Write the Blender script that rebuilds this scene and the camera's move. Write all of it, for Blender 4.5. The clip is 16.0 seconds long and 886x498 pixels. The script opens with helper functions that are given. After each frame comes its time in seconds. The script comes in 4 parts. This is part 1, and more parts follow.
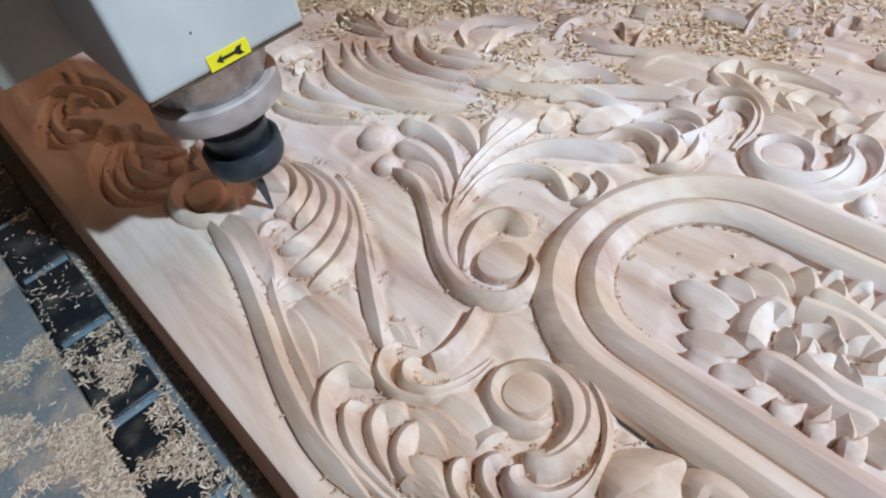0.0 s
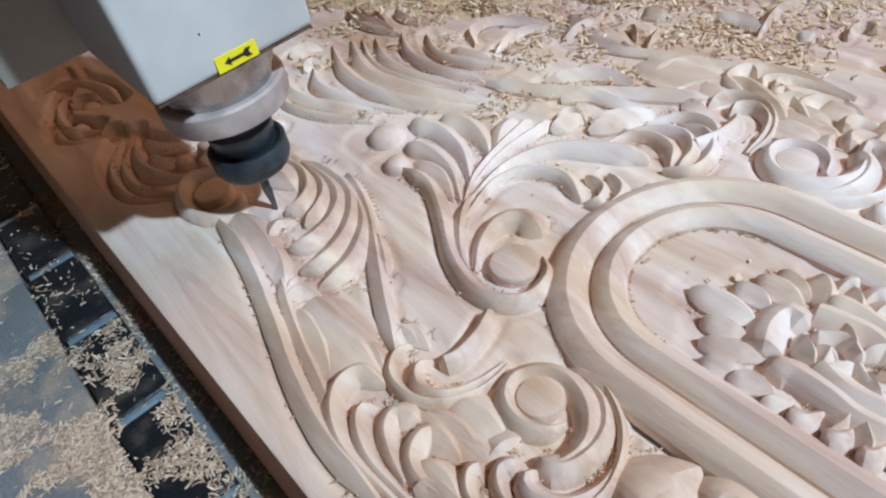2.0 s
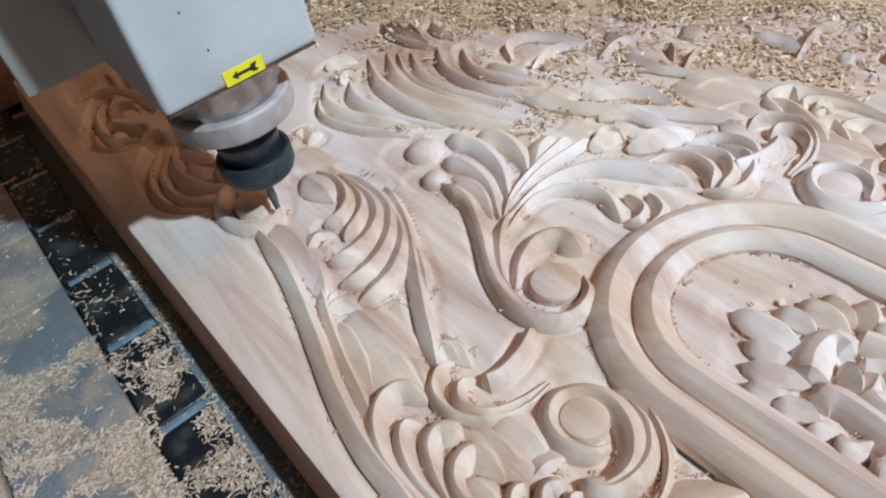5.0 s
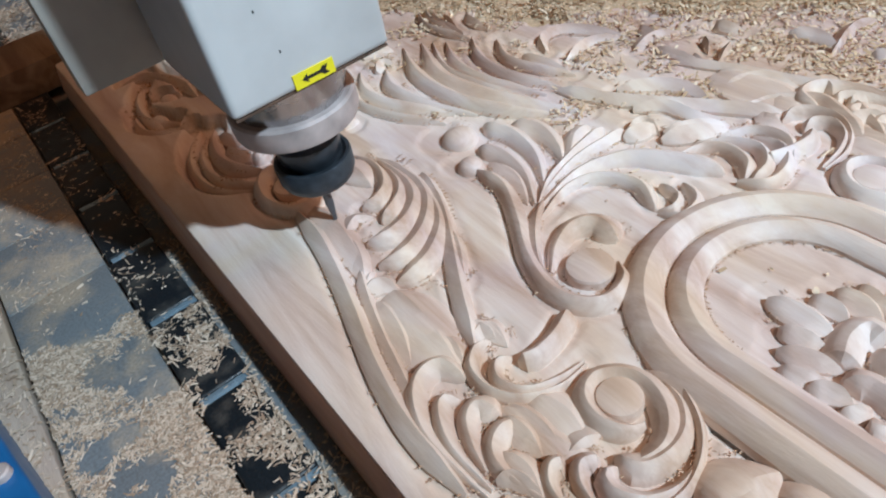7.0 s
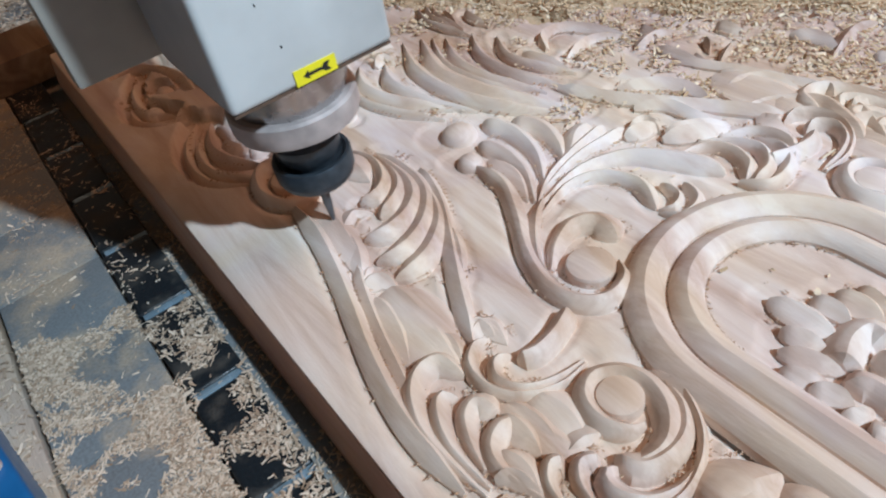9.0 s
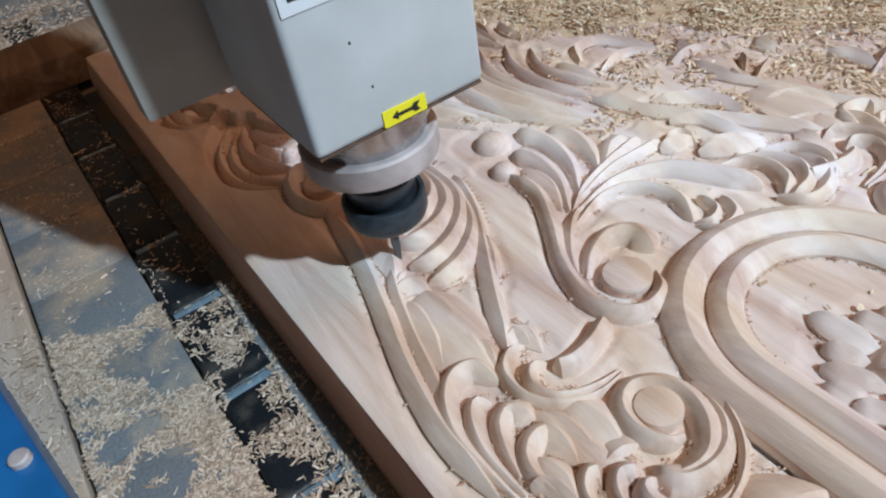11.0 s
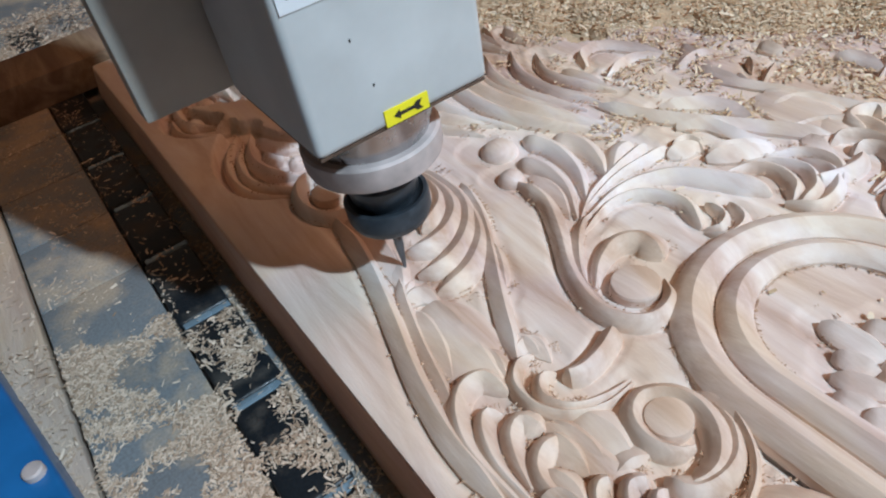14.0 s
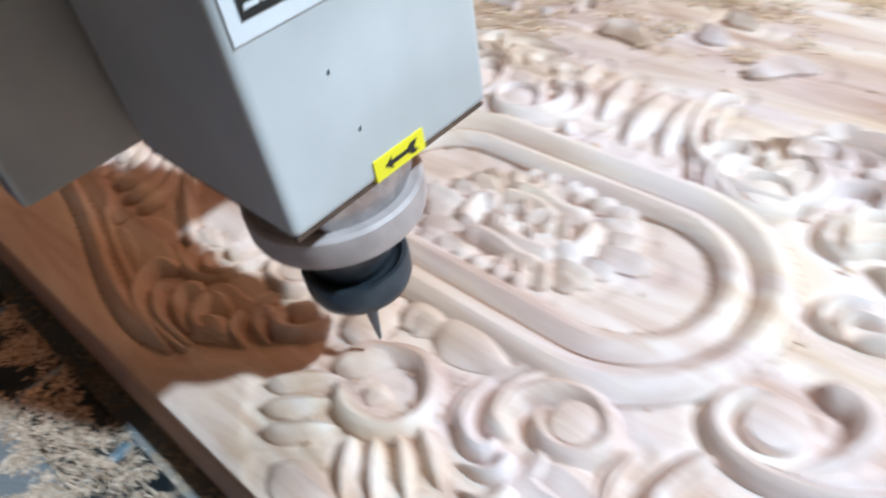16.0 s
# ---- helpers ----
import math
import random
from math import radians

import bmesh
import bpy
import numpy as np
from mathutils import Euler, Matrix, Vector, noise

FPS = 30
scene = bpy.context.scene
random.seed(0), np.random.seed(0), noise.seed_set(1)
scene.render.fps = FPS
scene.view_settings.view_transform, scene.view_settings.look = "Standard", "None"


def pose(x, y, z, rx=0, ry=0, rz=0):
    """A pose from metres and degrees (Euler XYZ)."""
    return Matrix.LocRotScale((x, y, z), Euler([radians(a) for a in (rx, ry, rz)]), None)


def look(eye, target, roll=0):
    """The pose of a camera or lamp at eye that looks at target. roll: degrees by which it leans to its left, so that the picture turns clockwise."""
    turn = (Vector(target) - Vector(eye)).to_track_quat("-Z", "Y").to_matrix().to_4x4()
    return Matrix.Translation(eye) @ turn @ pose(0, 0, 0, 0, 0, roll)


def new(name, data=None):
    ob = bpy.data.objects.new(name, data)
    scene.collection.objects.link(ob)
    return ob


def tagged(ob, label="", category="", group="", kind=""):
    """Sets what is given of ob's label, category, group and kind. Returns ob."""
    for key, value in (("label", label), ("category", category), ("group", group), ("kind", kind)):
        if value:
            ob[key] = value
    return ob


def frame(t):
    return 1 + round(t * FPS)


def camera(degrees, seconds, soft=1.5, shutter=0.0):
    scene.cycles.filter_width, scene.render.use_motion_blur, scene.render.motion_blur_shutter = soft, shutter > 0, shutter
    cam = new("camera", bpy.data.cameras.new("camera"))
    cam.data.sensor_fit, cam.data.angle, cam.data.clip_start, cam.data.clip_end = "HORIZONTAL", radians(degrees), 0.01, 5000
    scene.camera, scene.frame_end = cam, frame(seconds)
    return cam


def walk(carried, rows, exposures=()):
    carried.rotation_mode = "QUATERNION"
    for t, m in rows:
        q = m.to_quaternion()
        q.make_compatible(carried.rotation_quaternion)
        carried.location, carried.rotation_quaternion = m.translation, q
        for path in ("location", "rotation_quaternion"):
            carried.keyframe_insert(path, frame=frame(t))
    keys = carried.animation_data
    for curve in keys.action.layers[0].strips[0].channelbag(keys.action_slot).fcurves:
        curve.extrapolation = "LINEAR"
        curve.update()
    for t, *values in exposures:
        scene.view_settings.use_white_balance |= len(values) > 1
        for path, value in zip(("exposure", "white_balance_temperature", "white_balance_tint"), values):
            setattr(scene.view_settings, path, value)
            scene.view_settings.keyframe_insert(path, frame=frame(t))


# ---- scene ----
cam = camera(64.56, 16.0, 2.1, 1.0)
ROWS = [
    (0.0, -0.0073, 0.0000, 0.2998, -31.17, -43.90, -14.77),
    (0.5, -0.0090, 0.0032, 0.3003, -30.98, -43.81, -14.41),
    (1.0, -0.0119, 0.0067, 0.3029, -30.87, -43.56, -14.38),
    (1.5, -0.0076, 0.0028, 0.2991, -30.95, -44.01, -14.44),
    (2.0, -0.0114, 0.0080, 0.2999, -31.37, -44.00, -13.93),
    (2.5, -0.0129, 0.0150, 0.3053, -31.21, -43.55, -14.04),
    (3.0, -0.0204, 0.0194, 0.3062, -30.36, -43.54, -13.81),
    (3.5, -0.0205, 0.0202, 0.3091, -30.44, -43.42, -13.98),
    (6.0, -0.0273, 0.0205, 0.3092, -30.00, -43.29, -13.21),
    (6.5, -0.0353, 0.0218, 0.3124, -29.51, -43.48, -13.29),
    (7.0, -0.0407, 0.0182, 0.3128, -28.47, -43.29, -13.43),
    (7.5, -0.0407, 0.0196, 0.3103, -28.74, -43.39, -13.16),
    (8.0, -0.0399, 0.0224, 0.3087, -29.30, -43.07, -12.29),
    (8.5, -0.0400, 0.0234, 0.3073, -29.43, -43.16, -12.07),
    (9.0, -0.0437, 0.0222, 0.3088, -29.30, -43.41, -12.05),
    (11.5, -0.0575, 0.0295, 0.3038, -28.14, -41.65, -11.06),
    (12.0, -0.0554, 0.0321, 0.3071, -27.96, -41.93, -11.43),
    (12.5, -0.0599, 0.0364, 0.3108, -28.42, -41.76, -11.05),
    (13.0, -0.0601, 0.0329, 0.3107, -27.79, -41.61, -11.29),
    (13.5, -0.0593, 0.0308, 0.3105, -27.15, -41.72, -11.83),
    (14.0, -0.0559, 0.0316, 0.3103, -27.72, -41.84, -11.95),
    (14.5, -0.0536, 0.0231, 0.3059, -28.42, -42.82, -11.21),
    (14.8, -0.0483, -0.0061, 0.3019, -31.48, -44.48, -8.84),
    (15.0, -0.0365, -0.0319, 0.3068, -31.76, -44.71, -10.28),
    (15.2, -0.0280, -0.0596, 0.3038, -33.44, -44.04, -10.38),
    (15.5, -0.0269, -0.0792, 0.2977, -36.04, -44.73, -9.92),
    (16.0, -0.0308, -0.1555, 0.3032, -40.42, -43.16, -10.75),
]


def eye_pose(x, y, z, yaw, pitch, roll):
    return pose(x, y, z, 0, 0, yaw) @ pose(0, 0, 0, 90 + pitch) @ pose(0, 0, 0, 0, 0, roll)


walk(cam, [(t, eye_pose(*p)) for t, *p in ROWS],
     exposures=[(0.0, 0.0), (14.2, 0.0), (15.0, 0.38), (15.5, 0.62), (16.0, 0.24)])

# ---- light ----
world = bpy.data.worlds.new("world")
world.use_nodes = True
scene.world = world
world.node_tree.nodes["Background"].inputs["Color"].default_value = (1.0, 0.58, 0.38, 1)
world.node_tree.nodes["Background"].inputs["Strength"].default_value = 0.035


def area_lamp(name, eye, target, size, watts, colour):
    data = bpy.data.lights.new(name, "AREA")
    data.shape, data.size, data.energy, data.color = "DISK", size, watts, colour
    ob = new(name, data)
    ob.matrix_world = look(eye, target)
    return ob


area_lamp("work_lamp", (1.02, -2.14, 2.6), (-0.3, 0.6, 0), 0.14, 178, (0.60, 0.81, 1.0))
# Added warm fill with no known source; it lifts the shadows on the panel.
area_lamp("warm_fill", (2.0, -0.2, 2.3), (0.1, 0.3, 0), 1.4, 23, (1.0, 0.54, 0.33))

# ---- materials ----


def material(name, rough=0.6, metal=0.0):
    m = bpy.data.materials.new(name)
    m.use_nodes = True
    b = m.node_tree.nodes["Principled BSDF"]
    b.inputs["Roughness"].default_value, b.inputs["Metallic"].default_value = rough, metal
    return m, m.node_tree, b


def add(tree, kind, **values):
    n = tree.nodes.new(kind)
    for k, v in values.items():
        n.inputs[k.replace("_", " ")].default_value = v
    return n


def ramp(tree, source, stops):
    r = tree.nodes.new("ShaderNodeValToRGB")
    e = r.color_ramp.elements
    while len(e) < len(stops):
        e.new(0.5)
    for k, (at, colour) in zip(e, stops):
        k.position, k.color = at, (*colour, 1)
    tree.links.new(source, r.inputs["Fac"])
    return r


def grain_coords(tree, scale):
    c = tree.nodes.new("ShaderNodeNewGeometry")
    m = tree.nodes.new("ShaderNodeMapping")
    m.inputs["Scale"].default_value = scale
    tree.links.new(c.outputs["Position"], m.inputs["Vector"])
    return m.outputs["Vector"]


def bump(tree, shader, height, strength, distance):
    b = add(tree, "ShaderNodeBump", Strength=strength, Distance=distance)
    tree.links.new(height, b.inputs["Height"])
    tree.links.new(b.outputs["Normal"], shader.inputs["Normal"])


def wood(name, dark, mid, light, rough=0.55, fuzz=0.0006):
    m, t, b = material(name, rough)
    v = grain_coords(t, (38, 4.5, 38))
    n = add(t, "ShaderNodeTexNoise", Scale=1.0, Detail=8.0, Roughness=0.62, Distortion=0.7)
    t.links.new(v, n.inputs["Vector"])
    v2 = grain_coords(t, (5, 1.6, 5))
    n2 = add(t, "ShaderNodeTexNoise", Scale=1.0, Detail=3.0)
    t.links.new(v2, n2.inputs["Vector"])
    mix = add(t, "ShaderNodeMath")
    mix.operation = "MULTIPLY_ADD"
    t.links.new(n.outputs["Fac"], mix.inputs[0])
    mix.inputs[1].default_value = 0.6
    half = add(t, "ShaderNodeMath")
    half.operation = "MULTIPLY"
    half.inputs[1].default_value = 0.5
    t.links.new(n2.outputs["Fac"], half.inputs[0])
    t.links.new(half.outputs[0], mix.inputs[2])
    r = ramp(t, mix.outputs[0], [(0.41, dark), (0.53, mid), (0.64, light)])
    hue = add(t, "ShaderNodeTexNoise", Scale=1.0, Detail=4.0, Distortion=1.2)
    t.links.new(grain_coords(t, (17, 6, 17)), hue.inputs["Vector"])
    tint = ramp(t, hue.outputs["Fac"], [(0.36, (1.0, 0.965, 0.87)), (0.5, (1.0, 1.0, 1.0)), (0.64, (0.95, 0.94, 1.0))])
    toned = t.nodes.new("ShaderNodeMixRGB")
    toned.blend_type = "MULTIPLY"
    toned.inputs[0].default_value = 1.0
    t.links.new(r.outputs["Color"], toned.inputs[1])
    t.links.new(tint.outputs["Color"], toned.inputs[2])
    t.links.new(toned.outputs[0], b.inputs["Base Color"])
    v3 = grain_coords(t, (700, 160, 700))
    n3 = add(t, "ShaderNodeTexNoise", Scale=1.0, Detail=5.0)
    t.links.new(v3, n3.inputs["Vector"])
    marks = add(t, "ShaderNodeTexWave", Scale=1.0, Distortion=2.5, Detail=2.0)
    marks.bands_direction = "X"
    t.links.new(grain_coords(t, (190, 14, 190)), marks.inputs["Vector"])
    both = add(t, "ShaderNodeMath")
    both.operation = "MULTIPLY_ADD"
    both.inputs[1].default_value = 0.06
    t.links.new(marks.outputs["Fac"], both.inputs[0])
    t.links.new(n3.outputs["Fac"], both.inputs[2])
    bump(t, b, both.outputs[0], 0.5, fuzz)
    return m


def metal(name, colour, rough, metallic, spots=0.15, scale=60):
    m, t, b = material(name, rough, metallic)
    v = grain_coords(t, (scale, scale, scale))
    n = add(t, "ShaderNodeTexNoise", Scale=1.0, Detail=6.0)
    t.links.new(v, n.inputs["Vector"])
    lo = tuple(c * (1 - spots) for c in colour)
    hi = tuple(min(1, c * (1 + spots)) for c in colour)
    r = ramp(t, n.outputs["Fac"], [(0.3, lo), (0.7, hi)])
    t.links.new(r.outputs["Color"], b.inputs["Base Color"])
    rr = ramp(t, n.outputs["Fac"], [(0.3, (rough * 0.8,) * 3), (0.7, (min(1, rough * 1.25),) * 3)])
    t.links.new(rr.outputs["Color"], b.inputs["Roughness"])
    bump(t, b, n.outputs["Fac"], 0.15, 0.0004)
    return m


M_WOOD = wood("pale_carved_wood", (0.49, 0.315, 0.23), (0.685, 0.532, 0.445), (0.81, 0.70, 0.63), 0.55, 0.00035)
M_SIDE = wood("sawn_board_side", (0.58, 0.31, 0.20), (0.72, 0.43, 0.30), (0.80, 0.53, 0.40), 0.8, 0.0015)
# Plank tone darkened to stand in for the shadow of a gantry not built.
M_PLANK = wood("rough_shaded_plank", (0.12, 0.065, 0.035), (0.20, 0.12, 0.07), (0.30, 0.20, 0.13), 0.8, 0.0015)
M_BEAM = wood("grey_beam", (0.30, 0.21, 0.15), (0.42, 0.31, 0.23), (0.52, 0.41, 0.32), 0.8, 0.0015)
M_PAINT = metal("grey_enamel", (0.49, 0.49, 0.48), 0.38, 0.0, 0.2, 13)
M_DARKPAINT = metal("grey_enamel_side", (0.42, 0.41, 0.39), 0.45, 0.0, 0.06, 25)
M_PLATE = metal("aluminium_plate", (0.38, 0.345, 0.30), 0.5, 0.25, 0.22, 14)
M_FLANGE = metal("turned_steel", (0.47, 0.39, 0.365), 0.62, 0.15, 0.3, 55)
M_COLLAR = metal("polished_steel", (0.46, 0.44, 0.44), 0.25, 0.95, 0.15, 90)
M_NUT = metal("blackened_steel", (0.055, 0.068, 0.082), 0.36, 0.5, 0.25, 150)
M_RUST = metal("rusty_seam", (0.10, 0.055, 0.035), 0.7, 0.0, 0.4, 120)
M_BIT = metal("carbide", (0.14, 0.15, 0.165), 0.4, 0.6, 0.1, 200)


def dusty(name, base, dust, rough, scale, lo, hi):
    """Smooth plates with pale patches of fine dust on them."""
    m, t, b = material(name, rough)
    n = add(t, "ShaderNodeTexNoise", Scale=1.0, Detail=7.0, Roughness=0.6)
    t.links.new(grain_coords(t, (scale, scale, scale)), n.inputs["Vector"])
    r = ramp(t, n.outputs["Fac"], [(lo, base), (hi, dust)])
    fine = add(t, "ShaderNodeTexNoise", Scale=1.0, Detail=4.0)
    t.links.new(grain_coords(t, (500, 500, 500)), fine.inputs["Vector"])
    mix = t.nodes.new("ShaderNodeMixRGB")
    mix.blend_type = "MULTIPLY"
    mix.inputs[0].default_value = 0.5
    g = ramp(t, fine.outputs["Fac"], [(0.3, (0.55, 0.5, 0.45)), (0.6, (1, 1, 1))])
    t.links.new(r.outputs["Color"], mix.inputs[1])
    t.links.new(g.outputs["Color"], mix.inputs[2])
    t.links.new(mix.outputs[0], b.inputs["Base Color"])
    rr = ramp(t, n.outputs["Fac"], [(lo, (rough,) * 3), (hi, (0.9,) * 3)])
    t.links.new(rr.outputs["Color"], b.inputs["Roughness"])
    bump(t, b, fine.outputs["Fac"], 0.4, 0.0008)
    return m


M_BED = dusty("bed_plate_grey", (0.20, 0.215, 0.225), (0.44, 0.345, 0.255), 0.3, 15, 0.47, 0.62)
M_SHEET = dusty("shaving_covered_sheet", (0.50, 0.35, 0.22), (0.70, 0.52, 0.35), 0.8, 30, 0.3, 0.7)
M_BLOCK = dusty("dusty_black_plastic", (0.012, 0.016, 0.020), (0.075, 0.066, 0.056), 0.32, 34, 0.5, 0.72)
M_LIP = metal("blue_grey_strip", (0.26, 0.36, 0.43), 0.25, 0.4, 0.2, 80)
M_BLUE = metal("blue_enamel", (0.012, 0.13, 0.34), 0.35, 0.0, 0.15, 30)
M_YELLOW = metal("yellow_vinyl", (0.85, 0.72, 0.02), 0.4, 0.0, 0.04, 30)
M_INK = metal("black_ink", (0.012, 0.012, 0.012), 0.5, 0.0, 0.1, 60)
M_LABEL = metal("label_silver", (0.72, 0.74, 0.76), 0.35, 0.2, 0.05, 40)
M_FLOOR = metal("workshop_floor", (0.16, 0.13, 0.10), 0.8, 0.0, 0.3, 4)
# Shell colour kept dark and warm to hold down and tint bounced light.
M_WALL = metal("dark_shell_brown", (0.22, 0.155, 0.105), 0.85, 0.0, 0.12, 2)


def chip_material(name, low, middle, high):
    m, t, b = material(name, 0.75)
    g = t.nodes.new("ShaderNodeNewGeometry")
    r = ramp(t, g.outputs["Random Per Island"], [(0.0, low), (0.4, middle), (1.0, high)])
    t.links.new(r.outputs["Color"], b.inputs["Base Color"])
    return m


M_CHIP = chip_material("wood_chip", (0.45, 0.29, 0.16), (0.68, 0.49, 0.31), (0.84, 0.70, 0.53))
M_FIBRE = chip_material("torn_fibre", (0.30, 0.15, 0.08), (0.48, 0.29, 0.18), (0.68, 0.50, 0.37))
M_OLD = chip_material("dusty_chip", (0.32, 0.21, 0.135), (0.51, 0.375, 0.27), (0.74, 0.59, 0.46))

# ---- mesh helpers ----


def mesh_object(name, bm, mat, smooth=True):
    me = bpy.data.meshes.new(name)
    bmesh.ops.recalc_face_normals(bm, faces=bm.faces)
    bm.to_mesh(me)
    bm.free()
    me.materials.append(mat)
    if smooth:
        me.polygons.foreach_set("use_smooth", [True] * len(me.polygons))
        me.set_sharp_from_angle(angle=radians(40))
    return new(name, me)


def part(name, bm, mat, parent, label=""):
    ob = mesh_object(name, bm, mat)
    ob.parent = parent
    if label:
        tagged(ob, label)
    return ob


def box(x0, x1, y0, y1, z0, z1, bevel=0.0, segments=2, bm=None):
    bm = bm or bmesh.new()
    m = Matrix.Translation(((x0 + x1) / 2, (y0 + y1) / 2, (z0 + z1) / 2)) @ Matrix.Diagonal((x1 - x0, y1 - y0, z1 - z0, 1))
    vs = bmesh.ops.create_cube(bm, size=1, matrix=m)["verts"]
    if bevel:
        es = list({e for v in vs for e in v.link_edges})
        bmesh.ops.bevel(bm, geom=es, offset=bevel, segments=segments, affect="EDGES", profile=0.6)
    return bm


def lathe(profile, steps=48, bm=None, centre=(0, 0)):
    """A turned body: (radius, z) from the bottom up, about a vertical axis."""
    bm = bm or bmesh.new()
    rings = []
    for r, z in profile:
        if r < 1e-6:
            rings.append([bm.verts.new((centre[0], centre[1], z))])
        else:
            rings.append([bm.verts.new((centre[0] + r * math.cos(2 * math.pi * k / steps), centre[1] + r * math.sin(2 * math.pi * k / steps), z)) for k in range(steps)])
    for a, b in zip(rings, rings[1:]):
        for k in range(steps):
            n = (k + 1) % steps
            if len(a) == 1 and len(b) > 1:
                bm.faces.new((a[0], b[n], b[k]))
            elif len(b) == 1 and len(a) > 1:
                bm.faces.new((a[k], a[n], b[0]))
            elif len(a) > 1:
                bm.faces.new((a[k], a[n], b[n], b[k]))
    return bm


def spline(pts, steps):
    """A smooth line through the points, with even spacing."""
    p = [Vector((*q, 0)) for q in pts]
    p = [2 * p[0] - p[1]] + p + [2 * p[-1] - p[-2]]
    fine = []
    for i in range(1, len(p) - 2):
        for k in range(12):
            s = k / 12
            a, b, c, d = p[i - 1:i + 3]
            fine.append(0.5 * (2 * b + (c - a) * s + (2 * a - 5 * b + 4 * c - d) * s * s + (3 * b - a - 3 * c + d) * s ** 3))
    fine.append(p[-2])
    run = [0.0]
    for a, b in zip(fine, fine[1:]):
        run.append(run[-1] + (b - a).length)
    out = []
    j = 0
    for k in range(steps + 1):
        want = run[-1] * k / steps
        while j < len(run) - 2 and run[j + 1] < want:
            j += 1
        f = (want - run[j]) / max(run[j + 1] - run[j], 1e-9)
        out.append(fine[j].lerp(fine[j + 1], f))
    return out, run[-1]


def full_width(kind, width, name):
    """Neighbouring strokes run into one another, which leaves narrow crevices between them."""
    if kind == "d":
        return width
    return width * (1.5 if name == "side_ridge" else 1.15 if name == "horn" else 1.1 if "stem" in name else 1.2 if kind == "c" else 1.2 if kind == "l" else 1.14)


def swell(kind, s):
    """Relative width at the part s of a carved stroke's length."""
    if kind == "r":
        return min(1, 0.25 + 8 * s, 0.25 + 8 * (1 - s))
    if kind == "s":
        return min(1, 0.3 + 8 * s, 0.15 + 6 * (1 - s)) * (0.85 + 0.35 * s)
    if kind == "c":
        return max(0.04, min(1, math.sqrt(min(1, 7 * s + 0.02))) * (1 - 0.85 * s ** 1.6))
    return max(0.03, math.sin(math.pi * min(1, 0.03 + 0.97 * s) ** 0.8) ** 0.75)


ACROSS = (-1, -0.94, -0.8, -0.58, -0.32, 0, 0.32, 0.58, 0.8, 0.94, 1)


def section(form, u):
    """Height across a carved ridge, from edge (-1) to edge (1): a round roll, or a leaf with its midrib to one side."""
    if abs(u) == 1:
        return 0.0
    if form == "round":
        return 0.62 * (1 - abs(u) ** 1.9) ** 0.7 + 0.38 * (1 - abs(u - 0.08)) / 1.08
    crest = 0.36
    if u < crest:
        return 0.2 + 0.8 * ((u + 1) / (1 + crest)) ** 0.75
    return 0.1 + 0.9 * ((1 - u) / (1 - crest)) ** 0.9


def carved(pts, width, height, kind, name):
    """A carved ridge sunk into the ground of the panel."""
    bm = bmesh.new()
    if kind == "d":
        a, b = Vector((*pts[0], 0)), Vector((*pts[1], 0))
        r = (b - a).length / 2 * (1.1 if name.endswith("eye") else 1.0)
        c = (a + b) / 2
        if name.endswith("eye"):
            prof = [(r, -0.003), (r * 0.985, height * 0.62), (r * 0.93, height * 0.80), (r * 0.8, height * 0.86), (r * 0.4, height * 0.95), (0, height)]
        else:
            prof = [(r * math.cos(q), -0.002 + height * math.sin(q) ** 0.85 if q > 0 else -0.003) for q in [radians(x) for x in (0, 8, 18, 32, 48, 64, 80)]] + [(0, height - 0.002)]
        return lathe(prof, 32, bm, (c.x, c.y))
    line, length = spline(pts, 8)
    bend = sum((b - a).cross(c - b).z for a, b, c in zip(line, line[1:], line[2:]))
    steps = max(12, min(52, int(length / 0.0035)))
    line, length = spline(pts, steps)
    form = "rib" if kind == "l" or "stem" in name or name == "long_rib" else "round"
    if name in ("horn", "rib", "side_ridge", "plume_crescent", "heart_leaf", "bud_hollow") or "rolled" in name:
        form = "round"
    flip = 1 if bend < 0 else -1
    if form == "rib":
        d = line[steps // 2 + 1] - line[steps // 2]
        flip = 1 if -d.y > 0.4 * abs(d.x) or (abs(d.y) <= 0.4 * abs(d.x) and d.x < 0) else -1
    rows = []
    for i, p in enumerate(line):
        d = (line[min(i + 1, steps)] - line[max(i - 1, 0)]).normalized()
        side = Vector((-d.y, d.x, 0)) * flip
        s = swell(kind, i / steps)
        if "stem" in name:
            s = min(s, 0.15 + 5 * i / steps)
        if "arc" in name:
            s = min(s, 0.08 + 3.5 * i / steps, 0.08 + 3.5 * (1 - i / steps))
        w = width / 2 * s
        h = height * min(1, 0.12 + s ** 0.8) * (1 + 0.06 * noise.noise(p * 60))
        w *= 1 + 0.05 * noise.noise(p * 45 + Vector((3, 1, 0)))
        row = []
        for u in ACROSS:
            q = p + side * w * u * (1.3 if "lobe" in name and u < 0 else 1.0)
            row.append(bm.verts.new((q.x, q.y, h * section(form, u) - (0.003 if abs(u) == 1 else 0.0))))
        rows.append(row)
    for a, b in zip(rows, rows[1:]):
        for k in range(len(ACROSS) - 1):
            bm.faces.new((a[k], a[k + 1], b[k + 1], b[k]))
    bm.faces.new(rows[0])
    bm.faces.new(rows[-1][::-1])
    return bm


# ---- the carved panel ----
X_AXIS, Y_AXIS, THICK = 0.2245, 0.0592, 0.032
X1, Y0, Y1 = 0.60, -0.74, 0.865


